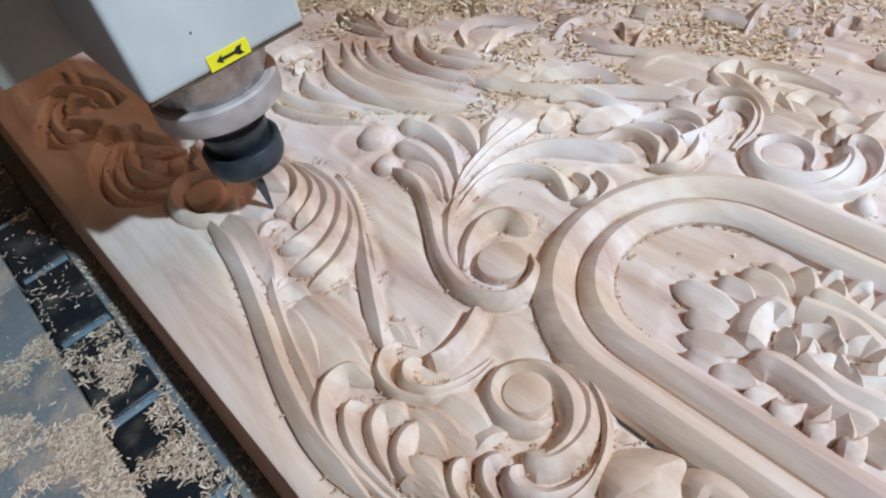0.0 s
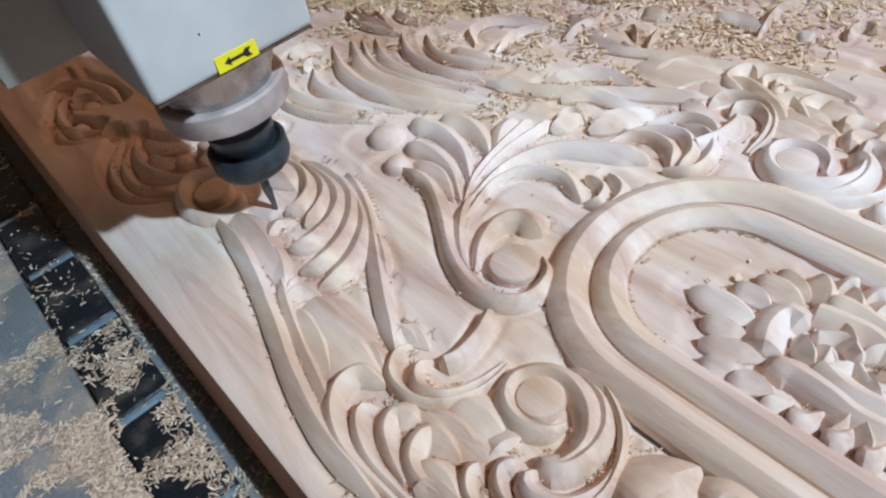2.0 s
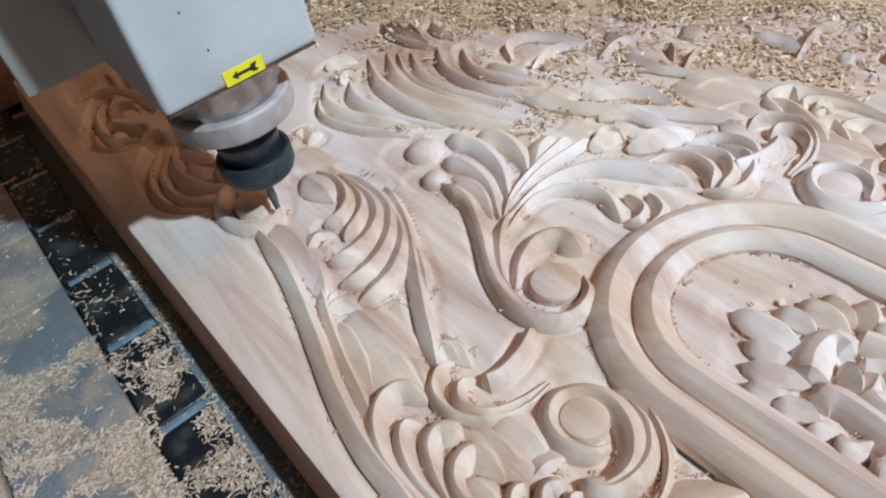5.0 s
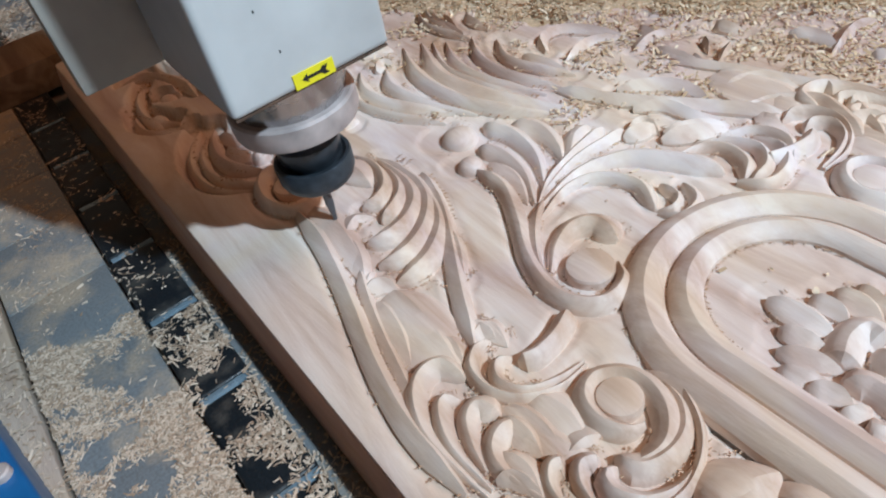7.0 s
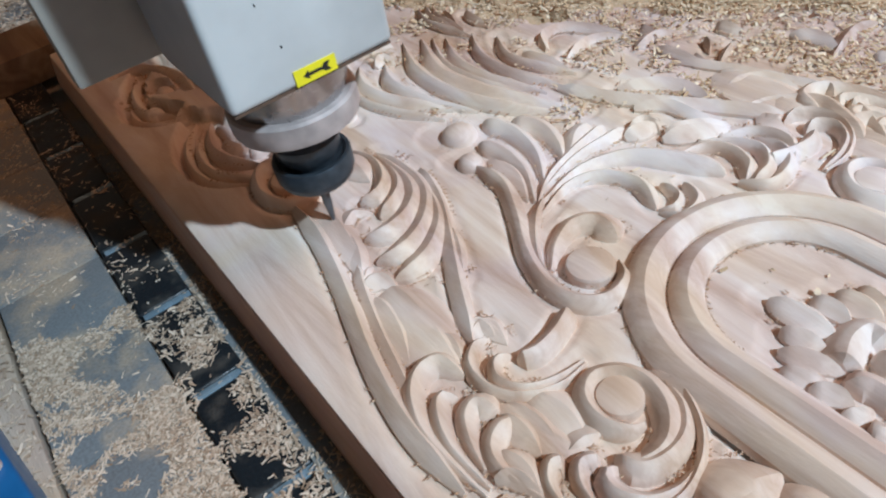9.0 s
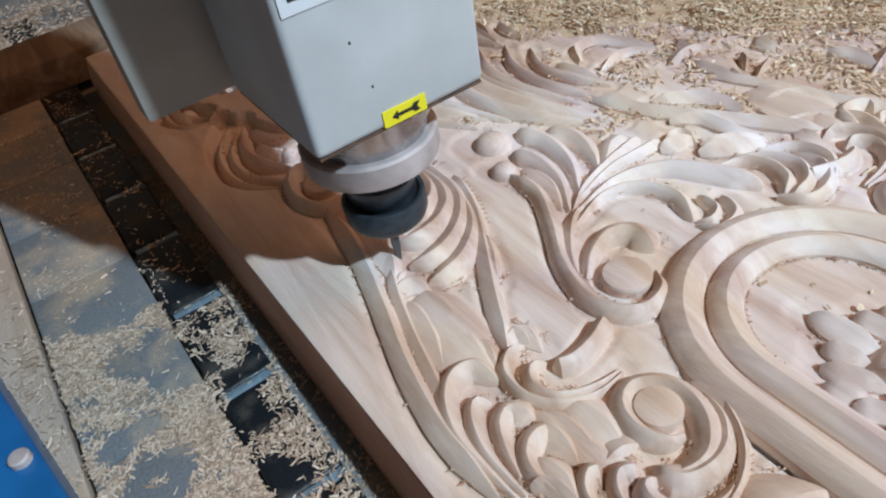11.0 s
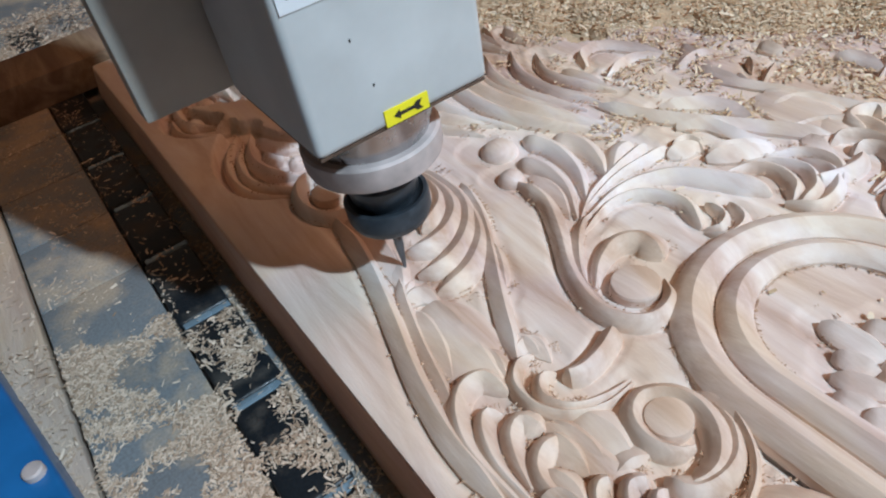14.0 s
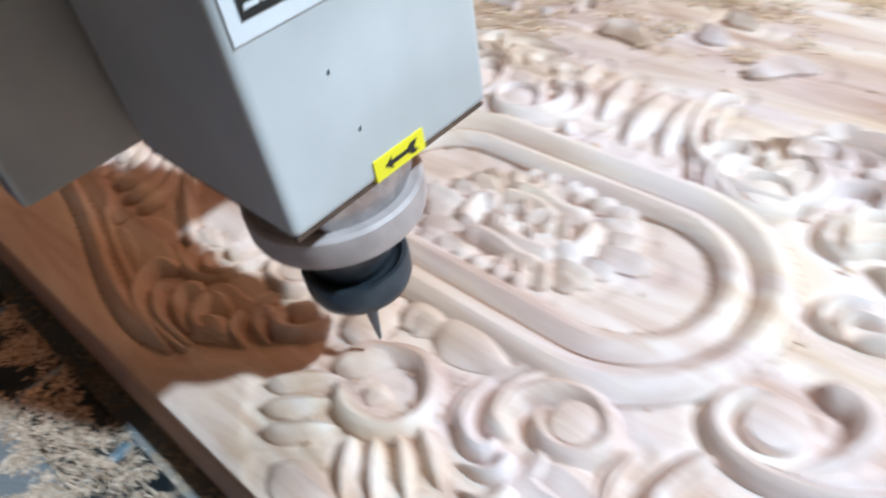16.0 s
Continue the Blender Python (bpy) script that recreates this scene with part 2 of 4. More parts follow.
CARVING = [
    ("b", "stem", "r", 0.0133, 0.0080, [(0.066, 0.434), (0.066, 0.415), (0.063, 0.381), (0.055, 0.344), (0.044, 0.305), (0.032, 0.265), (0.024, 0.227), (0.022, 0.198), (0.022, 0.168)]),
    ("b", "stem_edge", "r", 0.0082, 0.0060, [(0.071, 0.343), (0.058, 0.312), (0.047, 0.277), (0.038, 0.242), (0.032, 0.222)]),
    ("b", "long_rib", "r", 0.0115, 0.0080, [(0.155, 0.385), (0.141, 0.343), (0.122, 0.308), (0.102, 0.274), (0.088, 0.248), (0.081, 0.234)]),
    ("b", "shell_lobe", "c", 0.0163, 0.0095, [(0.077, 0.306), (0.093, 0.305), (0.112, 0.312), (0.130, 0.328), (0.141, 0.350), (0.146, 0.372), (0.149, 0.394)]),
    ("b", "shell_lobe", "c", 0.0163, 0.0100, [(0.078, 0.328), (0.094, 0.323), (0.114, 0.329), (0.131, 0.343), (0.143, 0.362), (0.148, 0.387), (0.148, 0.411), (0.143, 0.428)]),
    ("b", "shell_lobe", "c", 0.0163, 0.0105, [(0.084, 0.351), (0.098, 0.345), (0.118, 0.349), (0.134, 0.363), (0.141, 0.383), (0.143, 0.404), (0.143, 0.423)]),
    ("b", "shell_lobe", "c", 0.0122, 0.0100, [(0.104, 0.362), (0.118, 0.367), (0.130, 0.376), (0.138, 0.392), (0.141, 0.412)]),
    ("b", "shell_lobe", "c", 0.0120, 0.0100, [(0.102, 0.385), (0.113, 0.382), (0.126, 0.390), (0.134, 0.406), (0.137, 0.426), (0.133, 0.444)]),
    ("b", "rolled_bud", "l", 0.0228, 0.0090, [(0.121, 0.445), (0.123, 0.424), (0.122, 0.403)]),
    ("b", "leaflet", "l", 0.0133, 0.0070, [(0.079, 0.372), (0.092, 0.380), (0.104, 0.373)]),
    ("b", "leaflet", "l", 0.0085, 0.0040, [(0.061, 0.319), (0.068, 0.326), (0.075, 0.328)]),
    ("b", "leaf_facet", "l", 0.0136, 0.0050, [(0.079, 0.367), (0.072, 0.342), (0.062, 0.320)]),
    ("b", "leaf_facet", "l", 0.0148, 0.0050, [(0.059, 0.314), (0.071, 0.314), (0.076, 0.301)]),
    ("a", "bud", "r", 0.0144, 0.0070, [(0.145, 0.497), (0.155, 0.499), (0.156, 0.483)]),
    ("a", "bud", "r", 0.0112, 0.0060, [(0.136, 0.498), (0.142, 0.502), (0.141, 0.491)]),
    ("b", "scroll_eye", "d", 0.0275, 0.0080, [(0.070, 0.458), (0.089, 0.440)]),
    ("b", "scroll_ring", "r", 0.0118, 0.0090, [(0.093, 0.429), (0.080, 0.418), (0.064, 0.425), (0.057, 0.448), (0.063, 0.471), (0.076, 0.480), (0.091, 0.470), (0.097, 0.450)]),
    ("b", "leaf_blade", "l", 0.0200, 0.0060, [(0.076, 0.419), (0.079, 0.394), (0.075, 0.366), (0.069, 0.335), (0.060, 0.316)]),
    ("b", "scroll_ring", "c", 0.0087, 0.0090, [(0.090, 0.230), (0.079, 0.230), (0.069, 0.221), (0.068, 0.204), (0.078, 0.189), (0.096, 0.181), (0.117, 0.182)]),
    ("b", "scroll_ring", "c", 0.0092, 0.0090, [(0.091, 0.213), (0.081, 0.214), (0.075, 0.204), (0.082, 0.191), (0.098, 0.185), (0.117, 0.184)]),
    ("b", "leaflet", "l", 0.0115, 0.0050, [(0.089, 0.250), (0.094, 0.239), (0.095, 0.222)]),
    ("b", "acanthus_lobe", "c", 0.0125, 0.0100, [(0.064, 0.220), (0.060, 0.236), (0.047, 0.238), (0.035, 0.228), (0.027, 0.208), (0.027, 0.183), (0.029, 0.160)]),
    ("b", "acanthus_lobe", "c", 0.0103, 0.0090, [(0.053, 0.212), (0.046, 0.217), (0.038, 0.209), (0.032, 0.190), (0.033, 0.162)]),
    ("b", "acanthus_lobe", "c", 0.0132, 0.0090, [(0.066, 0.182), (0.054, 0.182), (0.045, 0.175), (0.043, 0.162), (0.048, 0.142)]),
    ("b", "leaf_blade", "l", 0.0201, 0.0050, [(0.065, 0.194), (0.069, 0.176), (0.072, 0.157), (0.082, 0.141)]),
    ("b", "leaflet", "l", 0.0144, 0.0060, [(0.059, 0.250), (0.071, 0.247), (0.070, 0.234), (0.066, 0.224)]),
    ("b", "scroll_eye", "d", 0.0255, 0.0080, [(0.104, 0.163), (0.119, 0.146)]),
    ("b", "volute", "s", 0.0130, 0.0100, [(0.110, 0.137), (0.101, 0.140), (0.095, 0.152), (0.099, 0.166), (0.111, 0.172), (0.123, 0.165), (0.128, 0.151), (0.122, 0.134), (0.108, 0.123), (0.093, 0.124), (0.086, 0.134)]),
    ("b", "volute_lobe", "c", 0.0143, 0.0105, [(0.087, 0.135), (0.090, 0.123), (0.103, 0.118), (0.119, 0.121), (0.131, 0.132), (0.136, 0.146)]),
    ("b", "horn", "r", 0.0130, 0.0100, [(0.091, 0.208), (0.101, 0.204), (0.117, 0.206), (0.135, 0.213)]),
    ("b", "volute_rim", "r", 0.0056, 0.0070, [(0.134, 0.158), (0.138, 0.141), (0.132, 0.125), (0.122, 0.113), (0.108, 0.105), (0.092, 0.102), (0.075, 0.106)]),
    ("b", "foliage_lobe", "c", 0.0115, 0.0100, [(0.068, 0.149), (0.061, 0.151), (0.054, 0.145), (0.052, 0.133)]),
    ("b", "foliage_lobe", "c", 0.0115, 0.0100, [(0.081, 0.138), (0.072, 0.142), (0.065, 0.136), (0.062, 0.123)]),
    ("b", "foliage_lobe", "c", 0.0106, 0.0100, [(0.084, 0.130), (0.075, 0.130), (0.073, 0.121), (0.081, 0.110), (0.096, 0.105), (0.114, 0.108)]),
    ("m", "heart_leaf", "l", 0.0315, 0.0100, [(0.094, 0.090), (0.113, 0.087), (0.135, 0.080)]),
    ("m", "heart_leaf", "l", 0.0264, 0.0090, [(0.094, 0.093), (0.108, 0.084), (0.133, 0.080)]),
    ("m", "heart_leaf", "l", 0.0232, 0.0090, [(0.118, 0.065), (0.129, 0.064), (0.131, 0.040)]),
    ("m", "heart_leaf", "l", 0.0223, 0.0090, [(0.074, 0.077), (0.092, 0.066), (0.103, 0.048)]),
    ("c", "border_arc", "r", 0.0086, 0.0070, [(0.064, 0.606), (0.043, 0.574), (0.033, 0.538), (0.041, 0.500), (0.070, 0.474)]),
    ("c", "border_arc", "r", 0.0085, 0.0070, [(0.065, 0.590), (0.047, 0.557), (0.044, 0.523), (0.062, 0.492), (0.082, 0.485)]),
    ("c", "border_arc", "r", 0.0125, 0.0090, [(0.074, 0.596), (0.059, 0.555), (0.062, 0.524), (0.079, 0.500)]),
    ("c", "leaflet", "l", 0.0146, 0.0100, [(0.066, 0.552), (0.072, 0.532), (0.086, 0.524)]),
    ("c", "bud", "d", 0.0126, 0.0100, [(0.069, 0.540), (0.076, 0.526)]),
    ("c", "bud", "d", 0.0126, 0.0100, [(0.082, 0.530), (0.087, 0.514)]),
    ("c", "leaflet", "l", 0.0131, 0.0090, [(0.072, 0.580), (0.082, 0.553), (0.101, 0.537)]),
    ("c", "far_arc", "r", 0.0084, 0.0070, [(0.029, 0.687), (0.025, 0.652), (0.040, 0.625), (0.062, 0.615)]),
    ("c", "far_arc", "r", 0.0098, 0.0090, [(0.059, 0.733), (0.040, 0.703), (0.036, 0.661), (0.055, 0.638)]),
    ("c", "bud", "d", 0.0159, 0.0100, [(0.057, 0.692), (0.070, 0.679)]),
    ("c", "bud", "d", 0.0141, 0.0100, [(0.038, 0.663), (0.046, 0.647)]),
    ("c", "far_arc", "r", 0.0118, 0.0090, [(0.040, 0.763), (0.066, 0.752), (0.086, 0.709), (0.087, 0.664)]),
    ("p", "plume_band", "r", 0.0127, 0.0110, [(0.184, 0.355), (0.183, 0.324), (0.167, 0.292), (0.150, 0.265), (0.140, 0.238), (0.142, 0.217), (0.154, 0.204), (0.172, 0.206), (0.183, 0.220)]),
    ("p", "plume_leaf", "l", 0.0087, 0.0090, [(0.192, 0.295), (0.170, 0.280), (0.149, 0.254), (0.146, 0.230)]),
    ("p", "plume_eye", "d", 0.0297, 0.0090, [(0.158, 0.238), (0.177, 0.218)]),
    ("p", "plume_curl", "c", 0.0197, 0.0120, [(0.197, 0.233), (0.199, 0.251), (0.186, 0.261), (0.167, 0.256), (0.150, 0.243)]),
    ("p", "plume_leaf", "c", 0.0122, 0.0100, [(0.234, 0.235), (0.244, 0.259), (0.234, 0.283), (0.212, 0.292), (0.180, 0.284)]),
    ("p", "plume_crescent", "l", 0.0097, 0.0090, [(0.264, 0.238), (0.256, 0.221), (0.240, 0.218), (0.232, 0.232)]),
    ("p", "plume_crescent", "l", 0.0076, 0.0090, [(0.253, 0.248), (0.251, 0.232), (0.241, 0.227), (0.234, 0.234)]),
    ("p", "plume_leaf", "c", 0.0183, 0.0110, [(0.289, 0.225), (0.288, 0.237), (0.277, 0.262), (0.260, 0.286), (0.229, 0.298), (0.190, 0.293)]),
    ("p", "plume_leaf", "c", 0.0109, 0.0100, [(0.285, 0.307), (0.264, 0.307), (0.232, 0.308), (0.198, 0.301)]),
    ("p", "plume_leaf", "c", 0.0107, 0.0100, [(0.278, 0.320), (0.244, 0.315), (0.211, 0.308), (0.188, 0.295)]),
    ("p", "plume_leaf", "c", 0.0195, 0.0100, [(0.272, 0.328), (0.256, 0.327), (0.236, 0.314), (0.212, 0.307)]),
    ("p", "plume_leaf", "c", 0.0199, 0.0110, [(0.238, 0.378), (0.246, 0.355), (0.240, 0.329), (0.224, 0.306)]),
    ("p", "plume_leaf", "c", 0.0180, 0.0110, [(0.223, 0.394), (0.229, 0.365), (0.222, 0.333), (0.203, 0.304)]),
    ("p", "plume_leaf", "c", 0.0167, 0.0100, [(0.202, 0.375), (0.208, 0.352), (0.203, 0.324), (0.187, 0.297)]),
    ("p", "plume_leaf", "l", 0.0126, 0.0060, [(0.196, 0.355), (0.196, 0.329), (0.184, 0.301)]),
    ("p", "plume_bud", "d", 0.0318, 0.0130, [(0.192, 0.408), (0.210, 0.385)]),
    ("p", "plume_bud", "d", 0.0215, 0.0120, [(0.179, 0.371), (0.190, 0.354)]),
    ("p", "plume_curl", "c", 0.0122, 0.0100, [(0.292, 0.212), (0.305, 0.220), (0.310, 0.238), (0.302, 0.253), (0.277, 0.262)]),
    ("p", "plume_curl", "c", 0.0121, 0.0100, [(0.292, 0.207), (0.310, 0.209), (0.324, 0.224), (0.320, 0.244), (0.307, 0.257)]),
    ("p", "plume_crescent", "l", 0.0109, 0.0100, [(0.287, 0.214), (0.297, 0.198), (0.319, 0.200), (0.334, 0.216), (0.333, 0.237)]),
    ("p", "plume_leaf", "l", 0.0186, 0.0090, [(0.292, 0.279), (0.312, 0.268), (0.331, 0.252)]),
    ("p", "plume_leaf", "l", 0.0173, 0.0090, [(0.277, 0.300), (0.293, 0.296), (0.303, 0.288)]),
    ("a", "border_arc", "r", 0.0078, 0.0070, [(0.194, 0.539), (0.178, 0.505), (0.186, 0.464), (0.207, 0.422)]),
    ("a", "border_arc", "r", 0.0139, 0.0080, [(0.208, 0.553), (0.191, 0.513), (0.198, 0.472), (0.220, 0.427)]),
    ("a", "border_arc", "c", 0.0168, 0.0090, [(0.226, 0.537), (0.210, 0.499), (0.215, 0.455), (0.231, 0.411)]),
    ("a", "border_arc", "r", 0.0148, 0.0090, [(0.259, 0.555), (0.237, 0.501), (0.234, 0.446), (0.249, 0.395), (0.274, 0.356)]),
    ("a", "border_arc", "r", 0.0197, 0.0090, [(0.275, 0.547), (0.249, 0.485), (0.252, 0.433), (0.266, 0.388), (0.286, 0.349)]),
    ("m", "rib", "l", 0.0145, 0.0090, [(0.044, 0.099), (0.059, 0.083), (0.073, 0.068)]),
    ("m", "rib", "l", 0.0141, 0.0090, [(0.033, 0.089), (0.047, 0.073), (0.061, 0.058)]),
    ("m", "rib", "l", 0.0137, 0.0090, [(0.024, 0.077), (0.037, 0.061), (0.051, 0.047)]),
    ("m", "leaf_blade", "l", 0.0205, 0.0060, [(0.015, 0.057), (0.017, 0.040), (0.023, 0.018)]),
    ("m", "rib", "l", 0.0118, 0.0090, [(0.051, 0.036), (0.038, 0.027), (0.025, 0.016)]),
    ("m", "rib", "l", 0.0117, 0.0090, [(0.058, 0.026), (0.047, 0.016), (0.033, 0.003)]),
    ("m", "rib", "l", 0.0116, 0.0090, [(0.066, 0.018), (0.056, 0.004), (0.044, -0.009)]),
    ("m", "rib", "l", 0.0117, 0.0090, [(0.076, 0.012), (0.068, -0.002), (0.058, -0.017)]),
    ("m", "curl", "r", 0.0142, 0.0100, [(0.069, 0.067), (0.060, 0.053), (0.060, 0.036), (0.068, 0.022), (0.083, 0.017), (0.097, 0.024), (0.106, 0.040), (0.100, 0.059), (0.089, 0.070)]),
    ("m", "bud_hollow", "l", 0.0128, 0.0050, [(0.074, 0.053), (0.077, 0.045), (0.079, 0.037)]),
    ("m", "heart_leaf", "l", 0.0320, 0.0090, [(0.130, 0.051), (0.133, 0.025), (0.130, -0.003)]),
    ("b", "leaflet", "l", 0.0114, 0.0070, [(0.131, 0.319), (0.122, 0.300), (0.110, 0.278)]),
    ("b", "leaf_blade", "l", 0.0135, 0.0060, [(0.036, 0.237), (0.031, 0.220), (0.028, 0.203)]),
    ("b", "acanthus_lobe", "l", 0.0084, 0.0080, [(0.037, 0.164), (0.045, 0.159), (0.049, 0.143)]),
    ("b", "leaf_blade", "l", 0.0127, 0.0060, [(0.091, 0.148), (0.083, 0.153), (0.071, 0.152)]),
    ("b", "leaflet", "l", 0.0100, 0.0060, [(0.092, 0.245), (0.093, 0.233), (0.092, 0.228)]),
    ("b", "leaf_facet", "l", 0.0396, 0.0060, [(0.071, 0.303), (0.066, 0.273), (0.064, 0.242), (0.065, 0.221)]),
    ("b", "leaf_facet", "l", 0.0206, 0.0050, [(0.060, 0.303), (0.054, 0.272), (0.046, 0.246)]),
    ("b", "leaf_facet", "l", 0.0237, 0.0050, [(0.081, 0.187), (0.084, 0.168), (0.084, 0.150)]),
    ("a", "border_arc", "r", 0.0120, 0.0080, [(0.290, 0.529), (0.270, 0.485), (0.269, 0.437), (0.285, 0.388)]),
    ("a", "border_arc", "r", 0.0110, 0.0080, [(0.310, 0.515), (0.288, 0.473), (0.286, 0.428), (0.300, 0.385)]),
    ("a", "border_arc", "r", 0.0100, 0.0080, [(0.321, 0.492), (0.302, 0.454), (0.308, 0.417), (0.320, 0.390)]),
    ("a", "border_arc", "r", 0.0089, 0.0080, [(0.282, 0.539), (0.259, 0.489), (0.260, 0.436), (0.275, 0.388)]),
    ("a", "leaflet", "l", 0.0131, 0.0070, [(0.217, 0.537), (0.229, 0.543), (0.233, 0.529)]),
    ("a", "leaflet", "l", 0.0169, 0.0070, [(0.223, 0.572), (0.239, 0.573), (0.250, 0.559)]),
    ("b", "acanthus_lobe", "c", 0.0143, 0.0090, [(0.063, 0.190), (0.058, 0.202), (0.048, 0.199), (0.041, 0.186), (0.037, 0.171)]),
    ("b", "leaf_blade", "l", 0.0151, 0.0070, [(0.062, 0.188), (0.063, 0.173), (0.062, 0.158)]),
    ("b", "leaf_blade", "l", 0.0140, 0.0060, [(0.069, 0.192), (0.072, 0.173), (0.071, 0.151)]),
    ("b", "leaf_blade", "l", 0.0162, 0.0070, [(0.047, 0.174), (0.050, 0.159), (0.047, 0.142)]),
    ("f", "petal", "l", 0.0177, 0.0080, [(0.215, 0.143), (0.217, 0.124), (0.217, 0.103)]),
    ("f", "petal", "l", 0.0130, 0.0080, [(0.201, 0.127), (0.205, 0.115), (0.207, 0.103)]),
    ("f", "petal", "l", 0.0130, 0.0080, [(0.189, 0.120), (0.196, 0.105), (0.200, 0.090)]),
    ("f", "petal", "l", 0.0112, 0.0080, [(0.180, 0.113), (0.184, 0.101), (0.190, 0.092)]),
    ("f", "petal", "l", 0.0122, 0.0080, [(0.231, 0.128), (0.232, 0.115), (0.228, 0.104)]),
    ("f", "petal", "l", 0.0161, 0.0080, [(0.243, 0.122), (0.243, 0.107), (0.238, 0.092)]),
    ("f", "petal", "l", 0.0120, 0.0080, [(0.253, 0.116), (0.251, 0.105), (0.246, 0.093)]),
    ("f", "petal", "l", 0.0150, 0.0090, [(0.263, 0.100), (0.253, 0.091), (0.243, 0.085)]),
    ("f", "petal", "l", 0.0103, 0.0090, [(0.264, 0.084), (0.257, 0.077), (0.248, 0.072)]),
    ("f", "petal", "l", 0.0108, 0.0090, [(0.267, 0.066), (0.257, 0.068), (0.248, 0.068)]),
    ("f", "rolled_petal", "r", 0.0189, 0.0110, [(0.202, 0.094), (0.217, 0.099), (0.230, 0.097), (0.229, 0.086)]),
    ("f", "rolled_petal", "r", 0.0180, 0.0100, [(0.239, 0.091), (0.241, 0.078), (0.242, 0.062), (0.235, 0.045)]),
    ("f", "rolled_petal", "r", 0.0170, 0.0100, [(0.194, 0.088), (0.201, 0.079), (0.200, 0.061), (0.197, 0.045), (0.199, 0.028)]),
    ("f", "inner_petal", "l", 0.0103, 0.0100, [(0.221, 0.087), (0.214, 0.078), (0.206, 0.071)]),
    ("f", "inner_petal", "l", 0.0100, 0.0100, [(0.210, 0.071), (0.222, 0.073), (0.222, 0.067)]),
    ("f", "inner_petal", "l", 0.0086, 0.0100, [(0.208, 0.069), (0.215, 0.063), (0.223, 0.057)]),
    ("f", "inner_petal", "r", 0.0082, 0.0090, [(0.225, 0.082), (0.233, 0.070), (0.226, 0.058)]),
    ("f", "inner_petal", "l", 0.0095, 0.0100, [(0.221, 0.055), (0.213, 0.047), (0.209, 0.040)]),
    ("f", "petal", "l", 0.0130, 0.0090, [(0.179, 0.097), (0.185, 0.088), (0.186, 0.077)]),
    ("f", "petal", "l", 0.0106, 0.0090, [(0.176, 0.079), (0.182, 0.074), (0.190, 0.070)]),
    ("f", "bead_petal", "c", 0.0164, 0.0100, [(0.178, 0.068), (0.182, 0.061), (0.192, 0.057)]),
    ("f", "bead_petal", "c", 0.0156, 0.0100, [(0.179, 0.052), (0.183, 0.046), (0.193, 0.044)]),
    ("f", "bead_petal", "c", 0.0127, 0.0100, [(0.181, 0.038), (0.184, 0.033), (0.194, 0.031)]),
    ("f", "petal", "l", 0.0061, 0.0060, [(0.173, 0.096), (0.174, 0.087), (0.173, 0.080)]),
    ("f", "petal", "l", 0.0050, 0.0060, [(0.174, 0.074), (0.175, 0.068), (0.172, 0.062)]),
    ("a", "far_arc", "r", 0.0058, 0.0080, [(0.316, 0.600), (0.305, 0.591), (0.297, 0.569), (0.298, 0.543), (0.307, 0.509)]),
    ("a", "far_arc", "r", 0.0057, 0.0080, [(0.324, 0.597), (0.311, 0.585), (0.304, 0.563), (0.307, 0.538)]),
    ("a", "far_arc", "r", 0.0053, 0.0080, [(0.330, 0.588), (0.315, 0.579), (0.308, 0.558), (0.311, 0.528)]),
    ("a", "far_arc", "r", 0.0026, 0.0080, [(0.332, 0.571), (0.318, 0.563), (0.314, 0.542)]),
    ("a", "far_leaf", "l", 0.0076, 0.0080, [(0.330, 0.550), (0.327, 0.532), (0.328, 0.513)]),
    ("r", "wave_ridge", "l", 0.0133, 0.0090, [(0.321, 0.347), (0.346, 0.326), (0.354, 0.300), (0.348, 0.278)]),
    ("r", "wave_ridge", "c", 0.0175, 0.0110, [(0.374, 0.182), (0.388, 0.208), (0.394, 0.228), (0.378, 0.252), (0.353, 0.264)]),
    ("r", "wave_ridge", "l", 0.0117, 0.0080, [(0.309, 0.320), (0.326, 0.305), (0.329, 0.280), (0.339, 0.261)]),
    ("r", "wave_ridge", "l", 0.0132, 0.0090, [(0.299, 0.283), (0.318, 0.271), (0.336, 0.255)]),
    ("r", "wave_ridge", "l", 0.0084, 0.0080, [(0.289, 0.306), (0.301, 0.302), (0.298, 0.285)]),
    ("r", "wave_ridge", "l", 0.0151, 0.0090, [(0.372, 0.286), (0.395, 0.273), (0.401, 0.242)]),
    ("r", "wave_ridge", "c", 0.0134, 0.0100, [(0.325, 0.199), (0.341, 0.215), (0.341, 0.238), (0.320, 0.253)]),
    ("r", "cup", "l", 0.0136, 0.0110, [(0.380, 0.198), (0.393, 0.190), (0.395, 0.175)]),
    ("r", "cup", "l", 0.0103, 0.0100, [(0.400, 0.206), (0.407, 0.205), (0.409, 0.198)]),
    ("r", "cup", "l", 0.0075, 0.0100, [(0.412, 0.237), (0.410, 0.231), (0.404, 0.221)]),
    ("r", "far_leaf", "l", 0.0125, 0.0100, [(0.462, 0.294), (0.469, 0.276), (0.462, 0.250)]),
    ("r", "far_leaf", "l", 0.0106, 0.0110, [(0.514, 0.252), (0.492, 0.261), (0.453, 0.253)]),
    ("r", "far_leaf", "l", 0.0100, 0.0100, [(0.443, 0.349), (0.443, 0.336), (0.445, 0.324)]),
    ("r", "far_leaf", "l", 0.0100, 0.0090, [(0.404, 0.397), (0.401, 0.385), (0.395, 0.370)]),
    ("r", "far_leaf", "l", 0.0073, 0.0100, [(0.424, 0.320), (0.412, 0.316), (0.397, 0.311)]),
